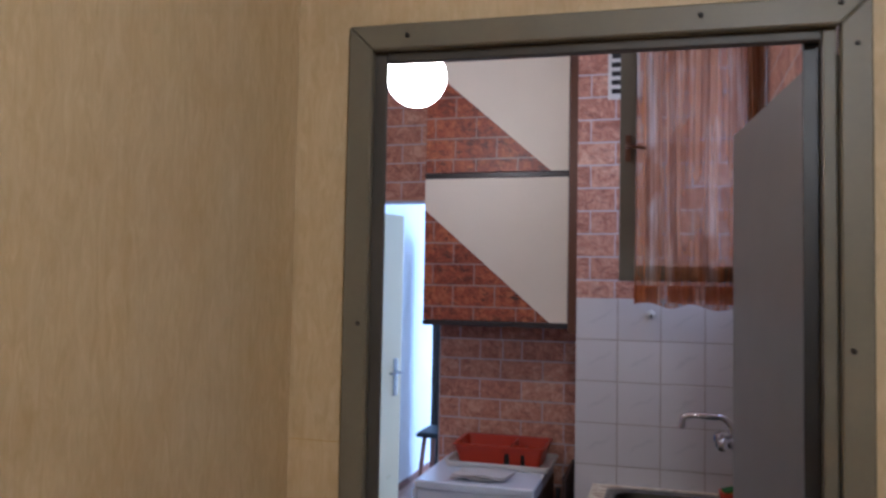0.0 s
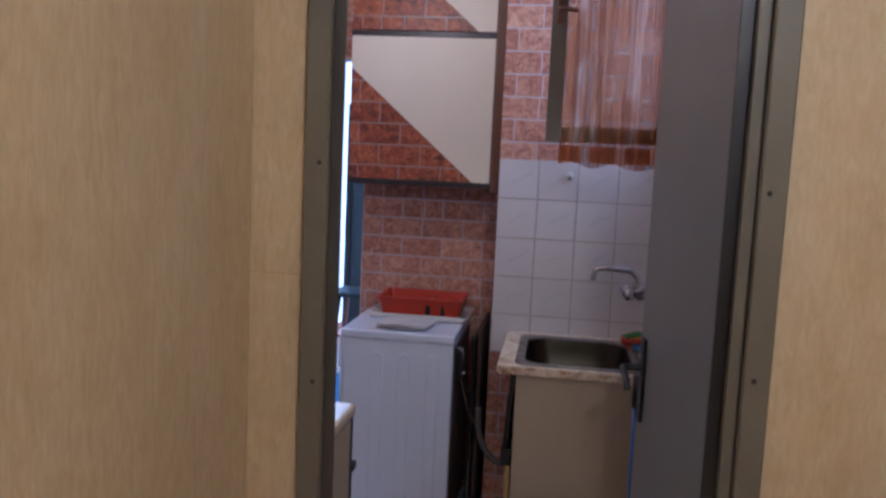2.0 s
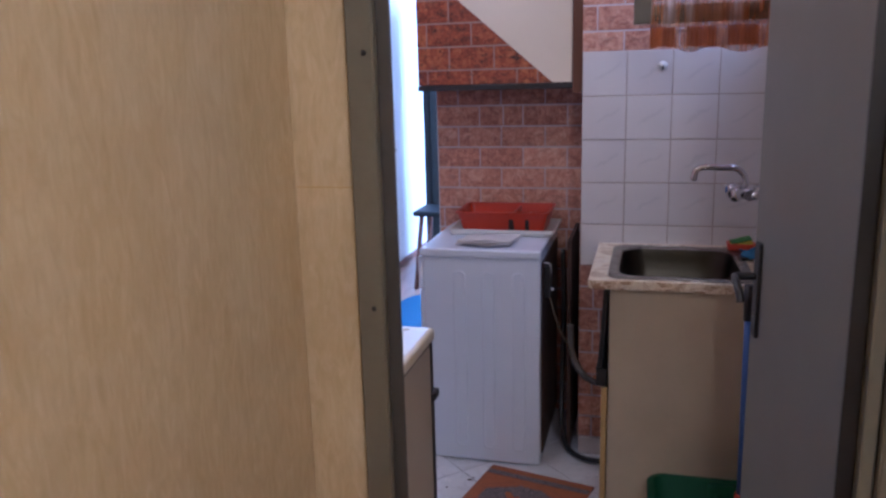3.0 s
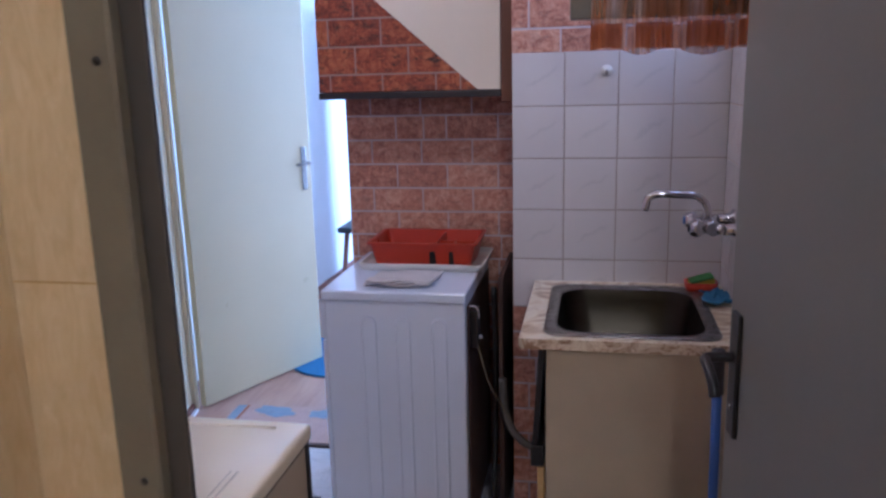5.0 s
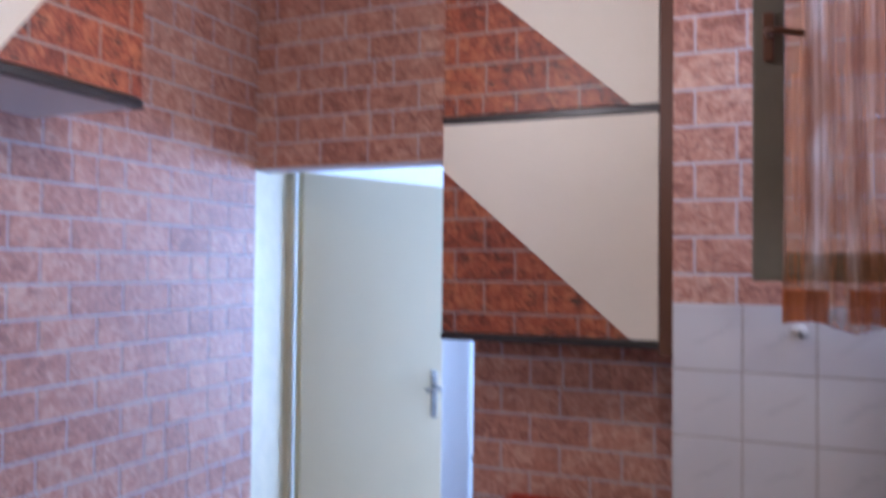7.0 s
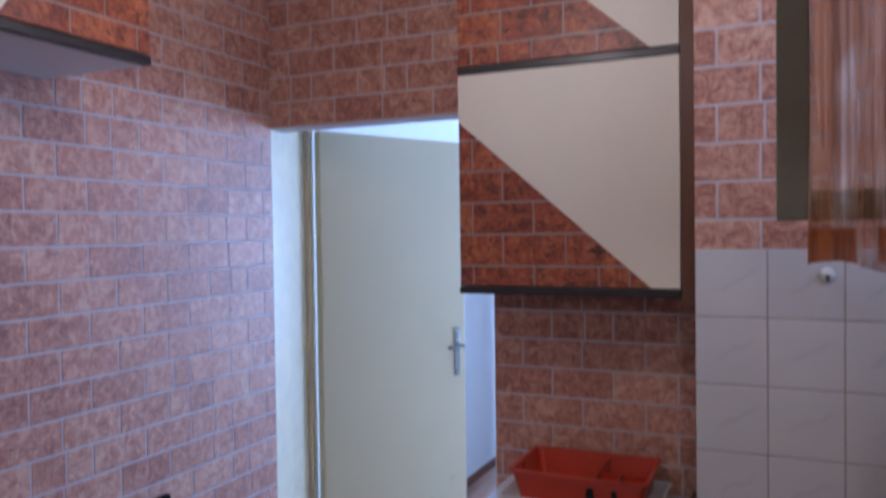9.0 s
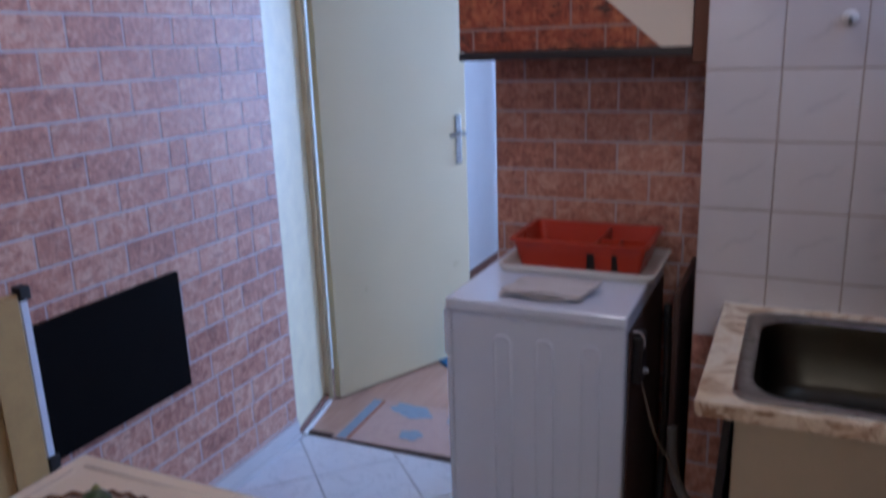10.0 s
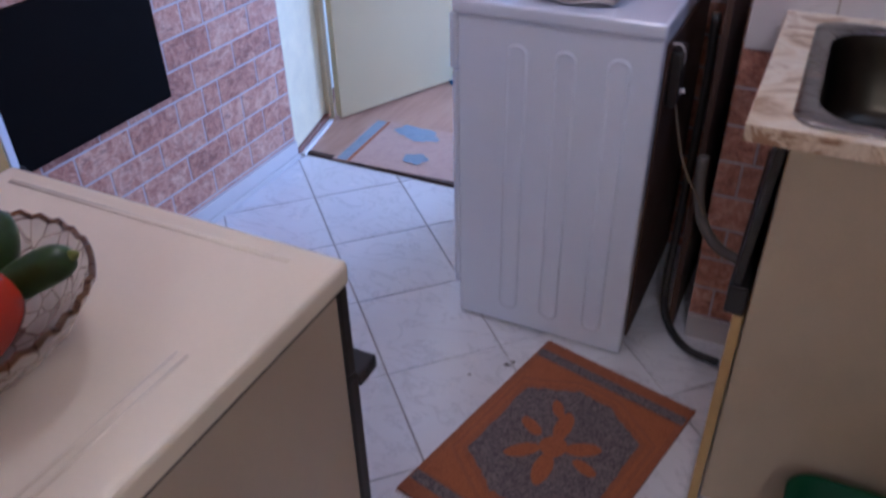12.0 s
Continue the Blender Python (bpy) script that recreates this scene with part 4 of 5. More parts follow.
def sink_top():
    """Worktop with a round-cornered cut-out, and the steel bowl let into it."""
    x0, x1, y0, y1, z = -0.03, 0.522, 2.643, 3.194, 0.855
    cx, cy = 0.24, 2.902
    n = 8
    hole = rounded(cx, cy, 0.195, 0.22, 0.07, n)
    m = len(hole)
    outer = []
    for k, (x, y) in enumerate(hole):
        s = max(abs(x - cx) / ((x1 - x0) / 2), abs(y - cy) / ((y1 - y0) / 2))
        mx, my = (x0 + x1) / 2, (y0 + y1) / 2
        q = k // (n + 1)
        f = (k % (n + 1)) / n
        corner = [(x1, y1), (x0, y1), (x0, y0), (x1, y0)][q]
        a = [(x1, cy + 0.15), (cx - 0.125, y1), (x0, cy - 0.15), (cx + 0.125, y0)][q]
        b = [(cx + 0.125, y1), (x0, cy + 0.15), (cx - 0.125, y0), (x1, cy - 0.15)][q]
        outer.append(tuple(a[i] + (corner[i] - a[i]) * f * 2 for i in (0, 1)) if f <= 0.5 else tuple(corner[i] + (b[i] - corner[i]) * (f - 0.5) * 2 for i in (0, 1)))
    bm = loft([[(x, y, z - 0.028) for x, y in hole], [(x, y, z - 0.028) for x, y in outer], [(x, y, z) for x, y in outer], [(x, y, z) for x, y in hole], [(x, y, z - 0.028) for x, y in hole]], False, False, smooth=False)
    bmesh.ops.remove_doubles(bm, verts=bm.verts, dist=0.0001)
    top = thing("worktop", (cx, cy, z - 0.028), "marbled beige laminate worktop with worn brown edge", "worktop")
    part("slab", bm, M_WORKTOP, top)
    part("edge_band", box(x0 - 0.0012, x1, y0 - 0.0014, y0 - 0.0002, z - 0.027, z - 0.001), M_EDGEBAND, top, "browned front edge band")
    part("edge_band", box(x0 - 0.0014, x0 - 0.0002, y0, y1, z - 0.027, z - 0.001), M_EDGEBAND, top, "browned side edge band")
    sink = thing("sink", (cx, cy, 0.69), "brushed steel kitchen sink set into the worktop", "sink")
    r = lambda hx, hy, zz, rr: [(x, y, zz) for x, y in rounded(cx, cy, hx, hy, rr, n)]
    bm = loft([r(0.214, 0.24, z + 0.0008, 0.045), r(0.214, 0.24, z + 0.004, 0.045), r(0.206, 0.232, z + 0.007, 0.05), r(0.19, 0.212, z + 0.005, 0.075), r(0.184, 0.206, z + 0.0, 0.08)], False, False)
    part("rim", bm, M_STEEL, sink)
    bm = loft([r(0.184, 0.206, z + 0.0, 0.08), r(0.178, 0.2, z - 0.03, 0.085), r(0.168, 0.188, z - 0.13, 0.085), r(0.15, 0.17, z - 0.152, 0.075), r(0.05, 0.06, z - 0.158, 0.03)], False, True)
    part("basin", bm, M_BASIN, sink, "dark steel basin")
    part("drain", lathe([(0, 0.0), (0.03, 0.0), (0.034, 0.004), (0.038, 0.001)], 24, (cx, cy, z - 0.157)), M_CHROME, sink, "chrome drain ring")


sink_top()


def wall_tap():
    y, z = 2.942, 1.086
    tap = thing("wall_tap", (0.5, y, z - 0.05), "chrome wall-mounted mixer tap with swan-neck spout", "tap")
    for dy in (-0.075, 0.075):
        fl = lathe([(0, 0), (0.031, 0), (0.029, 0.008), (0.018, 0.016), (0.014, 0.05)], 24)
        bmesh.ops.transform(fl, matrix=pose(XR - 0.002, y + dy, z, 0, -90, 0), verts=fl.verts)
        part("flange", fl, M_CHROME, tap)
        part("inlet", tube([(XR - 0.05, y + dy, z), (XR - 0.075, y + dy * 0.75, z)], 0.015, 14), M_CHROME, tap)
        knob = lathe([(0, 0), (0.014, 0), (0.015, 0.02), (0.022, 0.024), (0.024, 0.036), (0.02, 0.05), (0, 0.052)], 14)
        bmesh.ops.transform(knob, matrix=pose(XR - 0.085, y + dy * 0.75, z, 0, -90, 0), verts=knob.verts)
        kn = part("knob", knob, M_CHROME, tap, "fluted chrome tap knob")
        cap = lathe([(0, 0), (0.012, 0), (0.012, 0.003), (0, 0.004)], 14)
        bmesh.ops.transform(cap, matrix=pose(XR - 0.1375, y + dy * 0.75, z, 0, -90, 0), verts=cap.verts)
        part("cap", cap, M_BLUE if dy > 0 else M_BLACK, kn)
    part("body", tube([(XR - 0.08, y - 0.075, z), (XR - 0.08, y + 0.075, z)], 0.018, 16), M_CHROME, tap)
    sp = smooth_line([(XR - 0.085, y, z + 0.015), (XR - 0.09, y, z + 0.05), (XR - 0.115, y, z + 0.075), (XR - 0.16, y, z + 0.078), (XR - 0.212, y, z + 0.08), (XR - 0.238, y, z + 0.068), (XR - 0.246, y, z + 0.036)], 6)
    part("spout", tube(sp, 0.0105, 14), M_CHROME, tap)


wall_tap()

holder = thing("sponge_holder", (0.455, 3.115, 0.8555), "red plastic sponge dish beside the sink", "sponge dish")
o, i = rounded(0.455, 3.115, 0.042, 0.03, 0.018, 4), rounded(0.455, 3.115, 0.037, 0.025, 0.014, 4)
o2 = rounded(0.455, 3.115, 0.047, 0.034, 0.02, 4)
part("dish", loft([[(x, y, 0.8555) for x, y in o], [(x, y, 0.885) for x, y in o2], [(x, y, 0.885) for x, y in o], [(x, y, 0.86) for x, y in i]]), M_RED, holder)
sp = thing("sponge", (0.46, 3.11, 0.881), "yellow sponge with green scouring side", "sponge")
b = box(-0.034, 0.034, -0.02, 0.02, 0, 0.016, 0.004)
bmesh.ops.transform(b, matrix=pose(0.457, 3.112, 0.877, 8, -14, 8), verts=b.verts)
part("foam", b, M_YELLOW, sp)
b = box(-0.034, 0.034, -0.02, 0.02, 0.0162, 0.022, 0.002)
bmesh.ops.transform(b, matrix=pose(0.457, 3.112, 0.877, 8, -14, 8), verts=b.verts)
part("scourer", b, M_SCOUR, sp, "green scouring pad")


def crumpled():
    bm = bmesh.new()
    bmesh.ops.create_grid(bm, x_segments=22, y_segments=18, size=0.5)
    for v in bm.verts:
        u, w = v.co.x, v.co.y
        h = 0.02 * abs(noise.noise(Vector((u * 5, w * 5, 3.1)))) + 0.006 * noise.noise(Vector((u * 13, w * 13, 1.0)))
        v.co = Vector((0.482 + 0.068 * u + 0.006 * math.sin(8 * w), 3.005 + 0.115 * w + 0.006 * math.sin(7 * u), 0.8645 + max(h, 0.0)))
    ext = bmesh.ops.extrude_face_region(bm, geom=list(bm.faces))
    bmesh.ops.translate(bm, verts=[e for e in ext["geom"] if isinstance(e, bmesh.types.BMVert)], vec=(0, 0, 0.005))
    for f in bm.faces:
        f.smooth = True
    bmesh.ops.recalc_face_normals(bm, faces=bm.faces)
    solid("dish_cloth", bm, M_CLOTHBLUE, "crumpled blue dish cloth on the sink edge", "cloth")


crumpled()


# ---- mop bucket and mop ----
def bucket():
    cx, cy, h = 0.332, 2.492, 0.255
    bk = thing("mop_bucket", (cx, cy, 0), "green plastic mop bucket with wringer", "bucket")
    r = lambda hx, hy, zz, rr: [(x, y, zz) for x, y in rounded(cx, cy, hx, hy, rr, 6)]
    bm = loft([r(0.135, 0.085, 0.0, 0.035), r(0.155, 0.105, h - 0.03, 0.04), r(0.156, 0.106, h - 0.026, 0.04), r(0.168, 0.118, h - 0.026, 0.045), r(0.17, 0.12, h - 0.006, 0.045), r(0.166, 0.116, h, 0.045), r(0.152, 0.102, h, 0.04), r(0.13, 0.08, 0.006, 0.033)])
    part("tub", bm, M_GREEN, bk)
    plate = loft([[(x, y, h - 0.012) for x, y in rounded(cx + 0.075, cy, 0.072, 0.1, 0.03, 6)], [(x, y, h - 0.004) for x, y in rounded(cx + 0.075, cy, 0.072, 0.1, 0.03, 6)], [(x, y, h - 0.004) for x, y in rounded(cx + 0.08, cy, 0.055, 0.055, 0.054, 6)], [(x, y, h - 0.09) for x, y in rounded(cx + 0.08, cy, 0.04, 0.04, 0.039, 6)]], False, True)
    part("grip", box(0.425, 0.488, cy + 0.121, cy + 0.134, h - 0.03, h + 0.02, 0.004), M_BLACK, bk, "black carrying grip")
    wr = part("wringer", plate, M_GREEN, bk, "green wringer basket")
    for k in range(10):
        a = 2 * math.pi * k / 10
        c, s = math.cos(a), math.sin(a)
        part("rib", tube([(cx + 0.08 + 0.053 * c, cy + 0.053 * s, h - 0.006), (cx + 0.08 + 0.041 * c, cy + 0.041 * s, h - 0.088)], 0.004, 6), M_GREEN, wr)


bucket()


def mop():
    foot, head = Vector((0.422, 2.492, 0.205)), Vector((0.414, 2.502, 0.885))
    d = (head - foot).normalized()
    m = thing("mop", foot, "string mop with red socket and blue handle standing in the bucket", "mop")
    part("handle", tube([foot + d * 0.05, head - d * 0.0905], 0.0105, 14), M_BLUE, m, "blue metal handle")
    part("grip", tube([head - d * 0.09, head + d * 0.01], 0.014, 14), M_BLACK, m)
    q = d.to_track_quat("Z", "Y").to_matrix().to_4x4()
    b = lathe([(0, 0), (0.034, 0.0), (0.036, 0.015), (0.02, 0.03), (0.016, 0.07), (0, 0.07)], 20)
    bmesh.ops.transform(b, matrix=Matrix.Translation(foot) @ q, verts=b.verts)
    part("socket", b, M_RED, m, "red plastic socket")
    rng = random.Random(8)
    yarn = bmesh.new()
    for k in range(46):
        a = 2 * math.pi * k / 46 + rng.uniform(-0.05, 0.05)
        r0, r1 = 0.026, 0.05 + rng.uniform(-0.006, 0.004)
        c, s = math.cos(a), math.sin(a)
        pts = smooth_line([foot + Vector((r0 * c, r0 * s, 0.012)), foot + Vector((r1 * 0.85 * c, r1 * 0.85 * s, 0.016 + rng.uniform(0, 0.006))), foot + Vector((r1 * c, r1 * s, -0.01)), foot + Vector((r1 * 0.8 * c, r1 * 0.8 * s, -0.07))], 4)
        tube(pts, 0.0042, 6, yarn)
    part("yarn", yarn, M_MOP, m, "cream cotton strands")


mop()


# ---- stove ----
def stove():
    x0, x1, y0, y1 = -0.915, -0.377, YD1 + 0.01, 2.13
    st = thing("stove", ((x0 + x1) / 2, (y0 + y1) / 2, 0), "cream enamel stove with closed lid and black front trim", "stove")
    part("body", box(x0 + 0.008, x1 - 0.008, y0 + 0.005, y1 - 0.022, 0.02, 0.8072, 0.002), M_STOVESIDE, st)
    # black strip added in the lid seam to give its shade
    part("lid_seal", box(x0 + 0.01, x1 - 0.0085, y0 + 0.007, y1 - 0.023, 0.8076, 0.8148), M_BLACK, st, "black strip for the shaded gap under the lid")
    part("lid", box(x0, x1, y0, y1, 0.815, 0.85, 0.012, 4), M_STOVE, st, "glossy cream lid")
    for ax, ay, bx, by, rad in ((x0 + 0.04, y1 - 0.034, x1 - 0.058, y1 - 0.034, 0.0045), (x0 + 0.034, y0 + 0.05, x0 + 0.034, y1 - 0.05, 0.0045), (x1 - 0.068, 1.7, x1 - 0.068, 1.93, 0.0022), (x1 - 0.056, 1.7, x1 - 0.056, 1.93, 0.0022)):
        rib = tube([(ax, ay, 0.0), (bx, by, 0.0)], rad, 20)
        for v in rib.verts:
            v.co.z = 0.8501 + max(0.0, v.co.z) * 0.4
        bmesh.ops.remove_doubles(rib, verts=rib.verts, dist=0.00005)
        for f in rib.faces:
            f.smooth = True
        part("lid_rib", rib, M_STOVE, st, "raised rib pressed into the lid")
    part("front_panel", box(x0 + 0.008, x1 - 0.006, y1 - 0.0215, y1 - 0.002, 0.68, 0.8125, 0.004), M_BLACK, st, "black control panel")
    door = part("oven_door", box(x0 + 0.01, x1 - 0.006, y1 - 0.0215, y1 + 0.002, 0.3, 0.676, 0.005), M_BLACK, st, "black oven door")
    part("handle", box(x0 + 0.06, x1 - 0.005, y1 + 0.0025, y1 + 0.046, 0.645, 0.668, 0.006, 3), M_BLACK, door)
    drawer = part("drawer", box(x0 + 0.01, x1 - 0.006, y1 - 0.0215, y1 + 0.002, 0.03, 0.296, 0.005), M_BLACK, st, "black bottom drawer")
    part("handle", box(x0 + 0.06, x1 - 0.005, y1 + 0.0025, y1 + 0.03, 0.265, 0.285, 0.005, 3), M_BLACK, drawer)
    b = lathe([(0, 0), (0.006, 0), (0.005, 0.002), (0, 0.0025)], 14)
    bmesh.ops.transform(b, matrix=pose(x1 + 0.0002, 1.695, 0.832, 0, 90, 0), verts=b.verts)
    part("hinge_screw", b, M_BLACK, st, "dark lid hinge screw")
    for k in range(4):
        b = lathe([(0, 0), (0.02, 0), (0.017, 0.018), (0, 0.02)], 18)
        bmesh.ops.transform(b, matrix=pose(x0 + 0.1 + 0.11 * k, y1 - 0.002, 0.745, -90, 0, 0), verts=b.verts)
        part("knob", b, M_TRAY, st)
    for x in (x0 + 0.05, x1 - 0.05):
        for y in (y0 + 0.05, y1 - 0.07):
            part("foot", lathe([(0, 0), (0.02, 0), (0.02, 0.0195), (0, 0.0195)], 14, (x, y, 0)), M_BLACK, st)


stove()


def fruit_bowl():
    cx, cy, z = -0.628, 1.825, 0.8502
    bm = bmesh.new()
    seg, prof = 72, [(0.0, 0.004), (0.055, 0.004), (0.085, 0.016), (0.118, 0.045), (0.142, 0.074)]
    outer = [(0.0, 0.0), (0.06, 0.0), (0.09, 0.011), (0.124, 0.041), (0.148, 0.072)]

    def ring(r, h, cut, scal):
        out = []
        for k in range(seg):
            a = 2 * math.pi * k / seg
            f = 1 + cut * (1 if k % 4 < 2 else -1)
            out.append((cx + r * f * math.cos(a), cy + r * f * math.sin(a), z + h + scal * abs(math.sin(9 * a * 2))))
        return out
    loops = [ring(r, h, 0.0, 0.0) for r, h in prof[1:-1]] + [ring(*prof[-1], 0.0, 0.005), ring(*outer[-1], 0.004, 0.005)] + [ring(r, h, 0.012, 0.0) for r, h in outer[-2:0:-1]]
    bm = loft(loops)
    bowl = thing("fruit_bowl", (cx, cy, z), "pressed glass bowl of vegetables on the stove lid", "bowl")
    part("glass", bm, M_BOWL, bowl)
    rim = [(x, y, h + 0.0012) for x, y, h in ring(0.1452, 0.0735, 0.002, 0.005)]
    part("rim", tube(rim + rim[:1], 0.0032, 8), M_BOWLRIM, bowl, "brown scalloped glass rim")


fruit_bowl()


def tomato(x, y, z, r, tilt, turn):
    t = thing("tomato", (x, y, z - r * 0.85), "ripe red tomato in the glass bowl", "tomato", "tomatoes in the bowl")
    prof = [(0.001, -0.82), (0.45, -0.8), (0.8, -0.55), (0.99, -0.1), (0.96, 0.3), (0.75, 0.65), (0.45, 0.8), (0.18, 0.76), (0.001, 0.68)]
    b = lathe([(p * r, q * r) for p, q in prof], 32)
    for v in b.verts:
        a = math.atan2(v.co.y, v.co.x)
        k = 1 + 0.03 * math.cos(5 * a) * min(1, v.co.xy.length / r)
        v.co.x *= k
        v.co.y *= k
    m = pose(x, y, z, tilt, 0, turn)
    bmesh.ops.transform(b, matrix=m, verts=b.verts)
    part("flesh", b, M_TOMATO, t)
    star = bmesh.new()
    for k in range(5):
        a = 2 * math.pi * k / 5
        d = Vector((math.cos(a), math.sin(a), 0))
        tube([d * 0.1 * r + Vector((0, 0, 0.72 * r)), d * 0.3 * r + Vector((0, 0, 0.84 * r)), d * 0.55 * r + Vector((0, 0, 0.82 * r))], 0.004, 6, star, radii=[0.0035, 0.003, 0.0008])
    bmesh.ops.transform(star, matrix=m, verts=star.verts)
    part("stalk", star, M_STALK, t, "green stalk star")


tomato(-0.586, 1.834, 0.921, 0.05, 75, 40)
tomato(-0.655, 1.775, 0.905, 0.045, 10, 20)
tomato(-0.67, 1.86, 0.906, 0.042, -15, 70)


def cucumber(a, b, r):
    a, b = Vector(a), Vector(b)
    mid = (a + b) / 2 + Vector((0.004, 0.006, 0.004))
    pts = smooth_line([a, (a + mid) / 2, mid, (mid + b) / 2, b], 5)
    n = len(pts)
    rad = [r * max(0.12, min(1, math.sqrt(max(0.0, 1 - abs(2 * i / (n - 1) - 1) ** 4)))) for i in range(n)]
    bm = tube(pts, r, 18, radii=rad)
    for v in bm.verts:
        v.co += 0.0012 * Vector((noise.noise(v.co * 90), noise.noise(v.co * 90 + Vector((7, 0, 0))), 0))
    c = thing("cucumber", a, "small dark green cucumber in the glass bowl", "cucumber", "cucumbers in the bowl")
    part("skin", bm, M_CUKE, c)
    d = (b - pts[-3]).normalized()
    part("tip", tube([b - 0.004 * d, b, b + 0.003 * d, b + 0.006 * d], 0.005, 12, radii=[0.3 * r, 0.3 * r, 0.22 * r, 0.08 * r]), M_CUKETIP, c, "yellow-green blossom end")


cucumber((-0.612, 1.872, 0.9), (-0.642, 1.925, 0.962), 0.021)
cucumber((-0.612, 1.876, 0.9), (-0.545, 1.926, 0.936), 0.019)


# ---- side wall: black panel, board ----
panel = thing("black_wall_panel", (XL + 0.014, 2.8, 0.46), "flat black panel fixed to the brick wallpaper", "panel")
part("board", box(XL + 0.0022, XL + 0.02, 2.49, 3.055, 0.462, 0.829, 0.002), M_BLACKPANEL, panel)
board = thing("cupboard_door_board", (XL + 0.04, 2.3, 0.0), "yellow wooden board with black cap standing against the wall", "board")
part("panel", box(XL + 0.024, XL + 0.042, 2.05, 2.515, 0.0, 0.93, 0.003), M_WOOD, board)
part("stile", box(XL + 0.0425, XL + 0.05, 2.42, 2.51, 0.0, 0.925, 0.003), M_WOOD, board)
part("edge_strip", box(XL + 0.024, XL + 0.046, 2.5155, 2.535, 0.5, 0.91, 0.002), M_ENAMEL, board, "pale edge strip")
part("cap", box(XL + 0.02, XL + 0.05, 2.5155, 2.545, 0.9105, 0.945, 0.003), M_BLACK, board, "black end cap")
part("cap", box(XL + 0.02, XL + 0.05, 2.5155, 2.545, 0.4, 0.4995, 0.003), M_BLACK, board, "black end cap")
structure("baseboard", box(XL + 0.0005, XL + 0.012, 1.56, 3.598, 0.0, 0.07, 0.003), M_TILE, "white tile skirting along the side wall")
structure("baseboard_strip", box(XL + 0.0125, XL + 0.019, 1.56, 3.598, 0.0, 0.022, 0.003), M_TILE, "narrow raised strip along the foot of the skirting")
structure("baseboard_pier", box(-0.098, 0.51, YT - 0.01, YT - 0.0005, 0.0, 0.07, 0.003), M_TILE, "white tile skirting along the projecting wall")


# ---- rugs ----
def flat(name, poly, z, t, mat, parent, m, label=""):
    bm = bmesh.new()
    lo = [bm.verts.new((x, y, z)) for x, y in poly]
    hi = [bm.verts.new((x, y, z + t)) for x, y in poly]
    bm.faces.new(hi)
    bm.faces.new(lo[::-1])
    for k in range(len(poly)):
        bm.faces.new((lo[k], lo[(k + 1) % len(poly)], hi[(k + 1) % len(poly)], hi[k]))
    bmesh.ops.recalc_face_normals(bm, faces=bm.faces)
    bmesh.ops.transform(bm, matrix=m, verts=bm.verts)
    return part(name, bm, mat, parent, label)


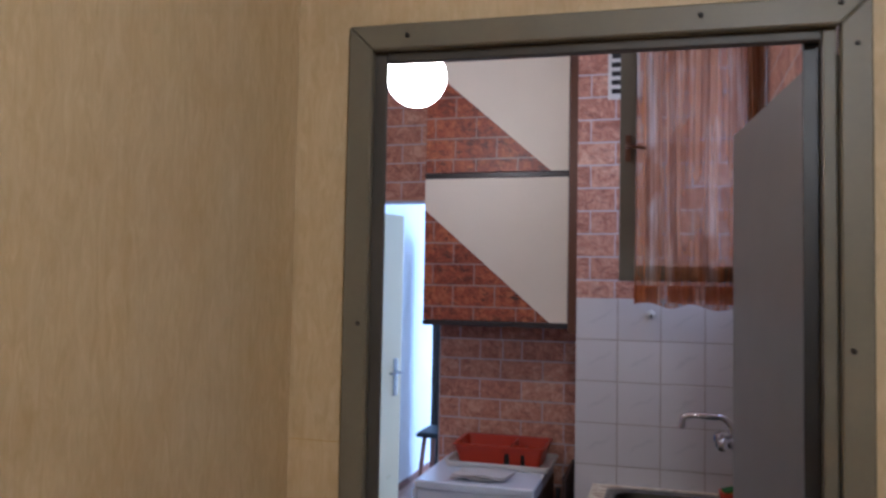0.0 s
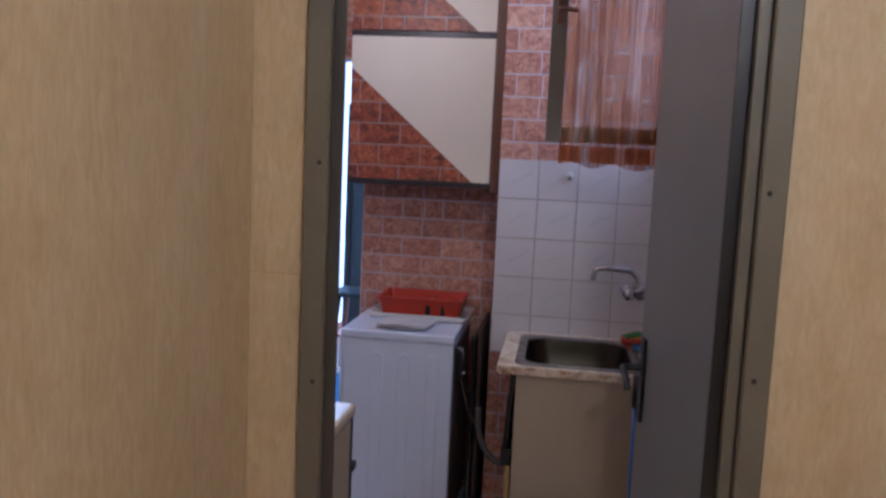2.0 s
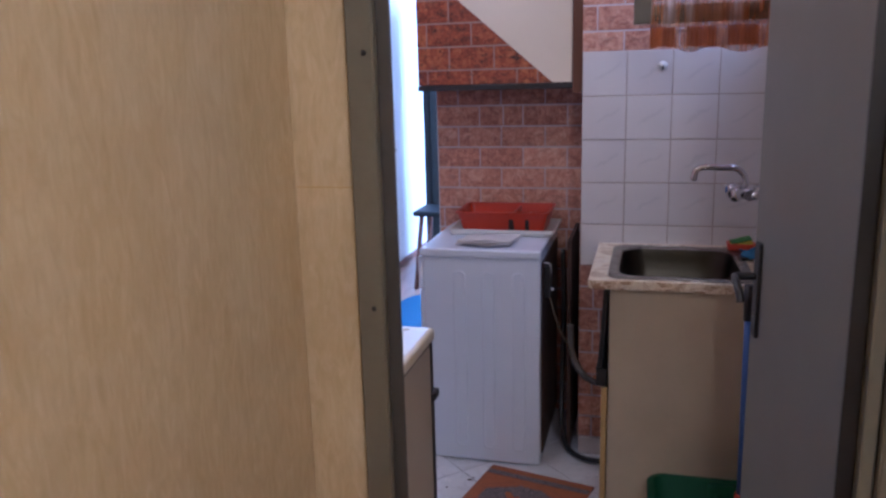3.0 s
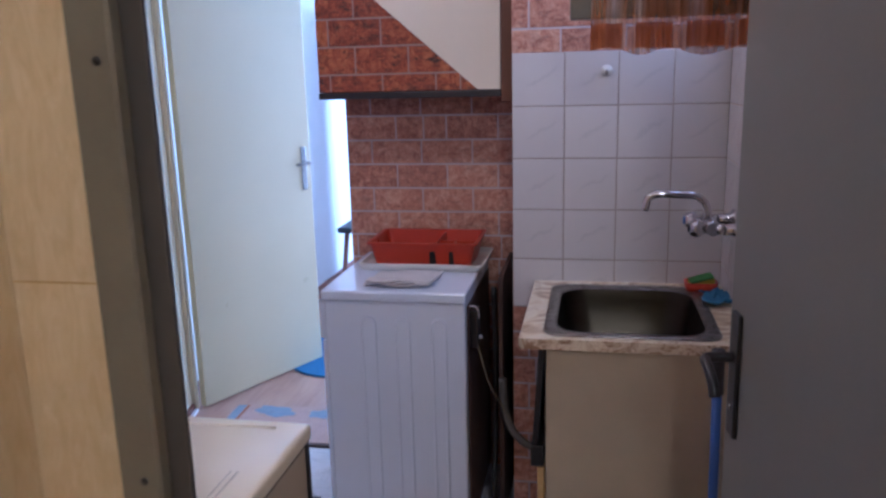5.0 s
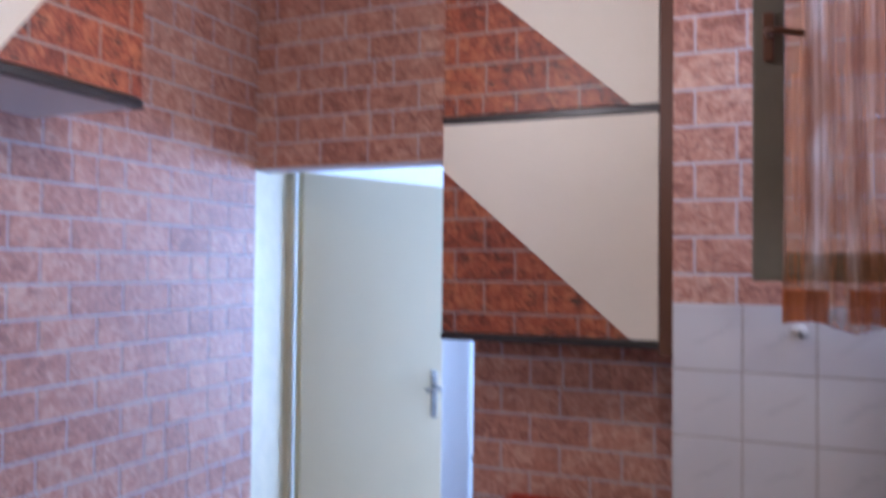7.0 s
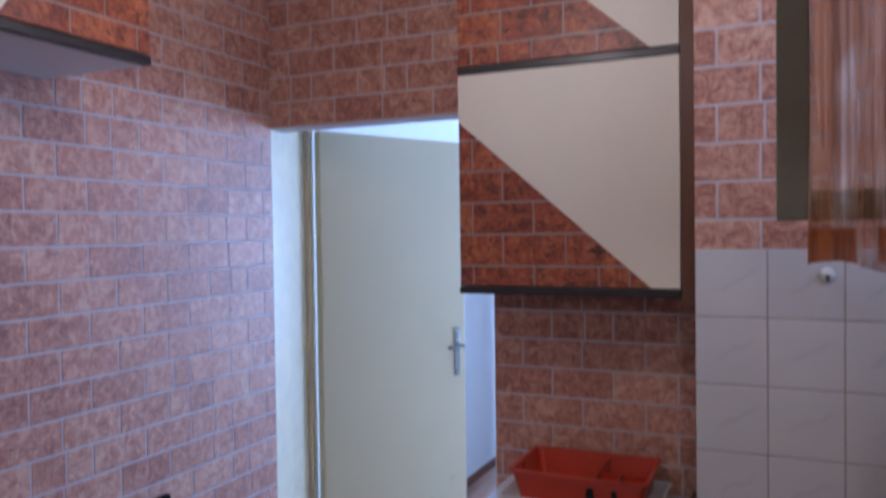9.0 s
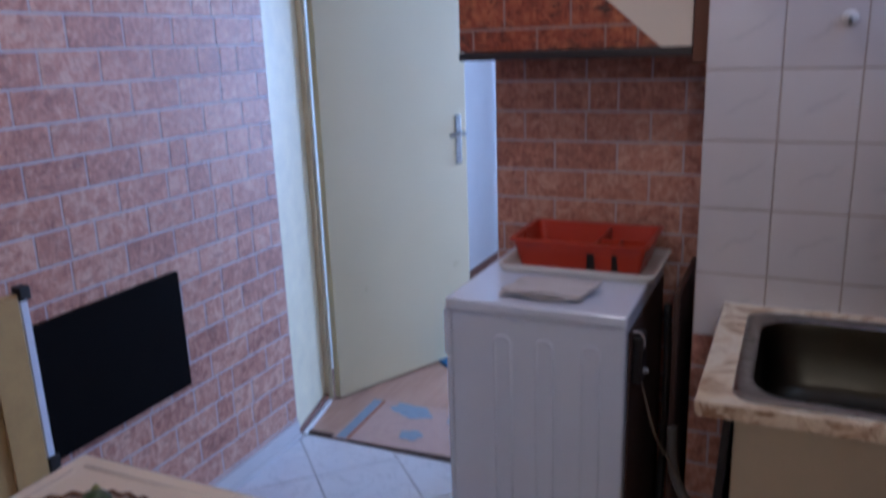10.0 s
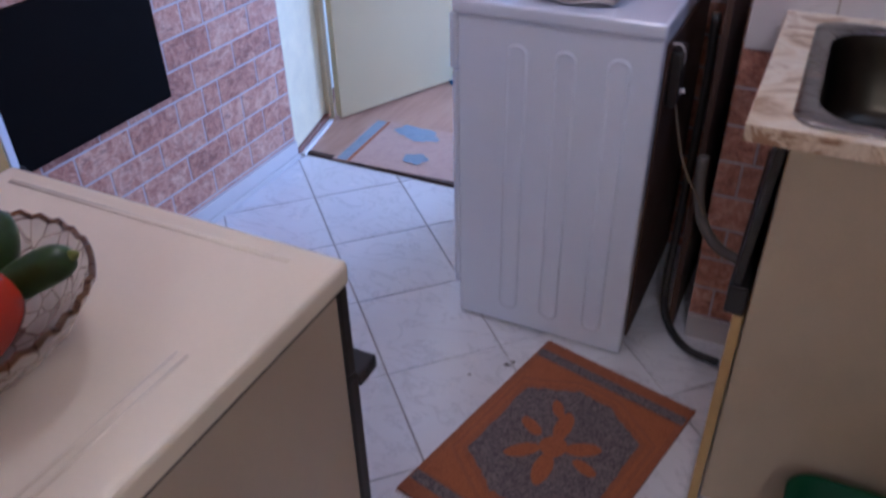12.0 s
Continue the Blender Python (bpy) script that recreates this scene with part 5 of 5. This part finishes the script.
def kitchen_rug():
    rng0 = random.Random(9)
    rug = thing("rug", (-0.27, 2.7, 0), "rust-orange rug with grey medallion on the tiles", "rug")
    m = pose(-0.28, 2.688, 0.0, 0, 0, 76.8)
    L, W = 0.2925, 0.2
    flat("field", [(-L, -W), (L, -W), (L, W), (-L, W)], 0.0005, 0.006, M_RUGORANGE, rug, m)
    for s in (-1, 1):
        band = [(s * (L - 0.035), -W + 0.004), (s * (L - 0.062), -W + 0.004), (s * (L - 0.062), W - 0.004), (s * (L - 0.035), W - 0.004)]
        flat("border", band[::s], 0.0066, 0.0012, M_RUGGREY, rug, m, "grey patterned end band")
    flat("frame_band", [(-0.222, -0.185), (0.222, -0.185), (0.222, 0.185), (-0.222, 0.185)], 0.0066, 0.0008, M_RUGRUST, rug, m, "brighter orange ground")
    octo = [(-0.2, -0.045), (-0.13, -0.165), (0.13, -0.165), (0.2, -0.045), (0.2, 0.045), (0.13, 0.165), (-0.13, 0.165), (-0.2, 0.045)]
    for k, (grow, mat) in enumerate(((1.08, M_RUGORANGE), (1.03, M_RUGRUST), (0.97, M_RUGORANGE))):
        flat("medallion_rim", [(x * grow, y * grow) for x, y in octo], 0.0075 + 0.0004 * k, 0.0004, mat, rug, m)
    edge = []
    for (xa, ya), (xb, yb) in zip(octo, octo[1:] + octo[:1]):
        for k in range(9):
            f, s = k / 9, rng0.uniform(0.88, 0.915)
            edge.append(((xa + (xb - xa) * f) * s, (ya + (yb - ya) * f) * s))
    flat("medallion", edge, 0.0087, 0.0005, M_RUGGREY, rug, m, "dark grey eight-sided medallion")
    rng = random.Random(12)
    bumps = [rng.uniform(0.5, 1.25) for _ in range(12)]
    petals = [(0.0, 0.0, 0.03, 0.03, 0), (0.062, 0.012, 0.045, 0.019, 12), (-0.066, -0.014, 0.046, 0.02, 14), (-0.05, 0.048, 0.042, 0.017, -38), (0.03, -0.056, 0.042, 0.018, -52), (0.02, 0.07, 0.032, 0.015, 70), (-0.012, -0.085, 0.03, 0.014, 80), (0.1, 0.05, 0.028, 0.013, 40)]
    for k, (px, py, pa, pb, turn) in enumerate(petals):
        c, q = math.cos(radians(turn)), math.sin(radians(turn))
        ring = []
        for j in range(22):
            a = 2 * math.pi * j / 22
            w = bumps[(j + k) % 12] * 0.16 + 0.88
            ring.append((px + w * (c * pa * math.cos(a) - q * pb * math.sin(a)), py + w * (q * pa * math.cos(a) + c * pb * math.sin(a))))
        flat("petal", ring, 0.0093 + 0.00015 * k, 0.0003, M_RUGRUST, rug, m, "orange flower petal")
    rng = random.Random(4)
    for s in (-1, 1):
        fr = bmesh.new()
        for k in range(60):
            y = -W + 0.004 + (2 * W - 0.008) * k / 59
            tube([(s * L, y, 0.003), (s * (L + 0.006 + rng.uniform(0, 0.004)), y + rng.uniform(-0.002, 0.002), 0.0015)], 0.001, 4, fr)
        bmesh.ops.transform(fr, matrix=m, verts=fr.verts)
        tagged(part("fringe", fr, M_RUGORANGE, rug), kind="stuff")


kitchen_rug()


def doorway_rug():
    rug = thing("rug", (-1.15, 3.85, 0), "small peach rug with blue-grey leaves in the doorway", "rug")
    m = pose(-1.15, 3.828, 0.0, 0, 0, 3)
    flat("field", [(-0.32, -0.175), (0.4, -0.175), (0.4, 0.175), (-0.32, 0.175)], 0.0005, 0.006, M_RUGPINK, rug, m)
    flat("border", [(-0.305, -0.17), (-0.265, -0.17), (-0.265, 0.17), (-0.305, 0.17)], 0.0066, 0.001, M_RUGBLUE, rug, m, "blue-grey border")
    flat("border", [(-0.262, -0.17), (-0.25, -0.17), (-0.25, 0.17), (-0.262, 0.17)], 0.0066, 0.001, M_RUGRUST, rug, m, "thin rust line")
    rng = random.Random(21)
    for lay_no, (cx, cy, r, w, tilt) in enumerate(((-0.11, 0.115, 0.06, 1.9, -16), (0.12, 0.1, 0.05, 1.5, 5), (-0.03, -0.075, 0.045, 1.2, 10), (0.27, -0.06, 0.055, 1.5, 30))):
        for grow, mat, z in ((1.0, M_RUGBLUE, 0.0068 + 0.0007 * lay_no),):
            pts = []
            for k in range(36):
                a = 2 * math.pi * k / 36
                q = grow * r * (0.85 + 0.1 * math.cos(5 * a) + rng.uniform(-0.06, 0.06))
                x, y = w * q * math.cos(a), q * math.sin(a)
                c, s = math.cos(radians(tilt)), math.sin(radians(tilt))
                pts.append((cx + c * x - s * y, cy + s * x + c * y))
            flat("leaf", pts, z, 0.0006, mat, rug, m, "blue-grey leaf")


doorway_rug()
bm = loft([[(x, y, 0.0005) for x, y in rounded(-1.16, 4.87, 0.28, 0.5, 0.25, 8)], [(x, y, 0.009) for x, y in rounded(-1.16, 4.87, 0.275, 0.495, 0.25, 8)]], smooth=False)
solid("mat", bm, M_MATBLUE, "round-cornered deep blue mat on the far room floor", "mat")


# ---- far room: stool and balcony door edge ----
def stool():
    x, y, h = -1.27, 5.62, 0.56
    s = thing("stool", (x, y, 0), "stool with dark seat and red-brown wooden legs", "stool")
    part("seat", box(x - 0.17, x + 0.17, y - 0.17, y + 0.17, h - 0.035, h, 0.012, 3), M_DARKSEAT, s, "dark padded seat")
    for sx in (-1, 1):
        for sy in (-1, 1):
            part("leg", tube([(x + sx * 0.12, y + sy * 0.12, h - 0.036), (x + sx * 0.165, y + sy * 0.165, 0.0)], 0.016, 10), M_REDWOOD, s)
    part("stretcher", tube([(x - 0.145, y - 0.145, 0.24), (x + 0.145, y - 0.145, 0.24)], 0.01, 8), M_REDWOOD, s)
    part("stretcher", tube([(x - 0.145, y + 0.145, 0.24), (x + 0.145, y + 0.145, 0.24)], 0.01, 8), M_REDWOOD, s)


stool()
locker = thing("tall_locker", (-1.27, 6.35, 0), "tall green-grey cabinet with black edge in the far room", "cabinet")
part("body", box(-1.505, -0.99, 6.2, 6.495, 0.0, 1.95, 0.006), M_FARDOOR, locker)
part("edge", box(-1.555, -1.506, 6.19, 6.495, 0.0, 1.95, 0.006), M_BLACK, locker, "black upright edge")


# ---- wall and floor pieces ----
def rect(u0, u1, z0, z1):
    return [(u0, z0), (u1, z0), (u1, z1), (u0, z1)]


def brick_field(region, u0, z0, frame_m, parent, seed):
    for poly in courses(region, u0, z0, 0.186, 0.0875, 0.0065, seed):
        piece("brick", poly, 0.0011, M_BRICK, parent, frame_m)


# side wall: u runs along y, faces +x
brick_field(rect(2.06, YB0 - 0.002, 0.072, ZC), 2.706, 1.394, pose(XL, 0, 0, 0, 0, 90), wall_left, 11)
brick_field(rect(DX + 0.001, -0.1, 0.0, 1.47), -0.656, 1.26 - 0.087, pose(0, YB0, 0), wall_rear, 12)
brick_field(rect(XL, CX0 + 0.05, ZL, ZC), -1.415, 2.057, pose(0, YB0, 0), wall_rear, 13)
brick_field(rect(-0.1, XR, 1.545, ZC), -0.05, 1.613, pose(0, YT, 0), wall_pier, 14)
brick_field(rect(-0.1, XR, 0.07, 0.765), -0.05, 0.07, pose(0, YT, 0), wall_pier, 15)
brick_field(rect(-3.199, -2.2, 1.545, 1.619), -2.5, 1.545, pose(XR, 0, 0, 0, 0, -90), wall_right, 16)
brick_field(rect(-2.768, -2.1, 1.62, ZC), -2.5, 1.62, pose(XR, 0, 0, 0, 0, -90), wall_right, 17)
brick_field(rect(-3.199, -2.77, 2.502, ZC), -2.5, 1.62, pose(XR, 0, 0, 0, 0, -90), wall_right, 18)

# white wall tiles, with recessed joints
TX, TZ, TP = -0.1, 0.768, 0.1553
bed = part("grout", box(TX, XR - 0.0005, YT - 0.004, YT - 0.0012, TZ, 1.543), M_GROUT, wall_pier)
for k in range(5):
    for c in range(5):
        x0, x1 = TX + TP * c + 0.0014, min(TX + TP * (c + 1) - 0.0014, XR - 0.004)
        if x1 - x0 > 0.02:
            piece("tile", rect(x0, x1, TZ + TP * k + 0.0014, TZ + TP * (k + 1) - 0.0014), 0.0018, M_TILE, wall_pier, pose(0, YT - 0.0038, 0), 0.0015)
part("grout", box(XR - 0.004, XR - 0.0012, 2.2, YT - 0.009, TZ, 1.543), M_GROUT, wall_right)
for k in range(5):
    for c in range(6):
        u0 = -(YT - 0.0085) + TP * c
        piece("tile", rect(u0 + 0.001, u0 + TP - 0.001, TZ + TP * k + 0.0014, TZ + TP * (k + 1) - 0.0014), 0.0018, M_TILE, wall_right, pose(XR - 0.0038, 0, 0, 0, 0, -90), 0.0015)

# floor tiles, laid diagonally
floor = bpy.data.objects["floor"]
U0, V0, FP = 1.424, 2.454, 0.302
R2 = math.sqrt(0.5)
lay = Matrix(((1, 0, 0, 0), (0, 0, 1, 0), (0, -1, 0, -0.0045), (0, 0, 0, 1)))
for a in range(-12, 14):
    for b in range(-12, 14):
        u, v = U0 + FP * a, V0 + FP * b
        g = 0.0016
        poly = [((p - q) * R2, (p + q) * R2) for p, q in ((u + g, v + g), (u + FP - g, v + g), (u + FP - g, v + FP - g), (u + g, v + FP - g))]
        for h in ((1, 0, XR + 0.02), (-1, 0, -XL), (0, 1, 3.63), (0, -1, -1.56)):
            poly = clip(poly, *h)
            if len(poly) < 3:
                break
        if len(poly) >= 3 and area(poly) > 0.0004:
            piece("tile", poly, 0.0045, M_FTILE, floor, lay, 0.001)
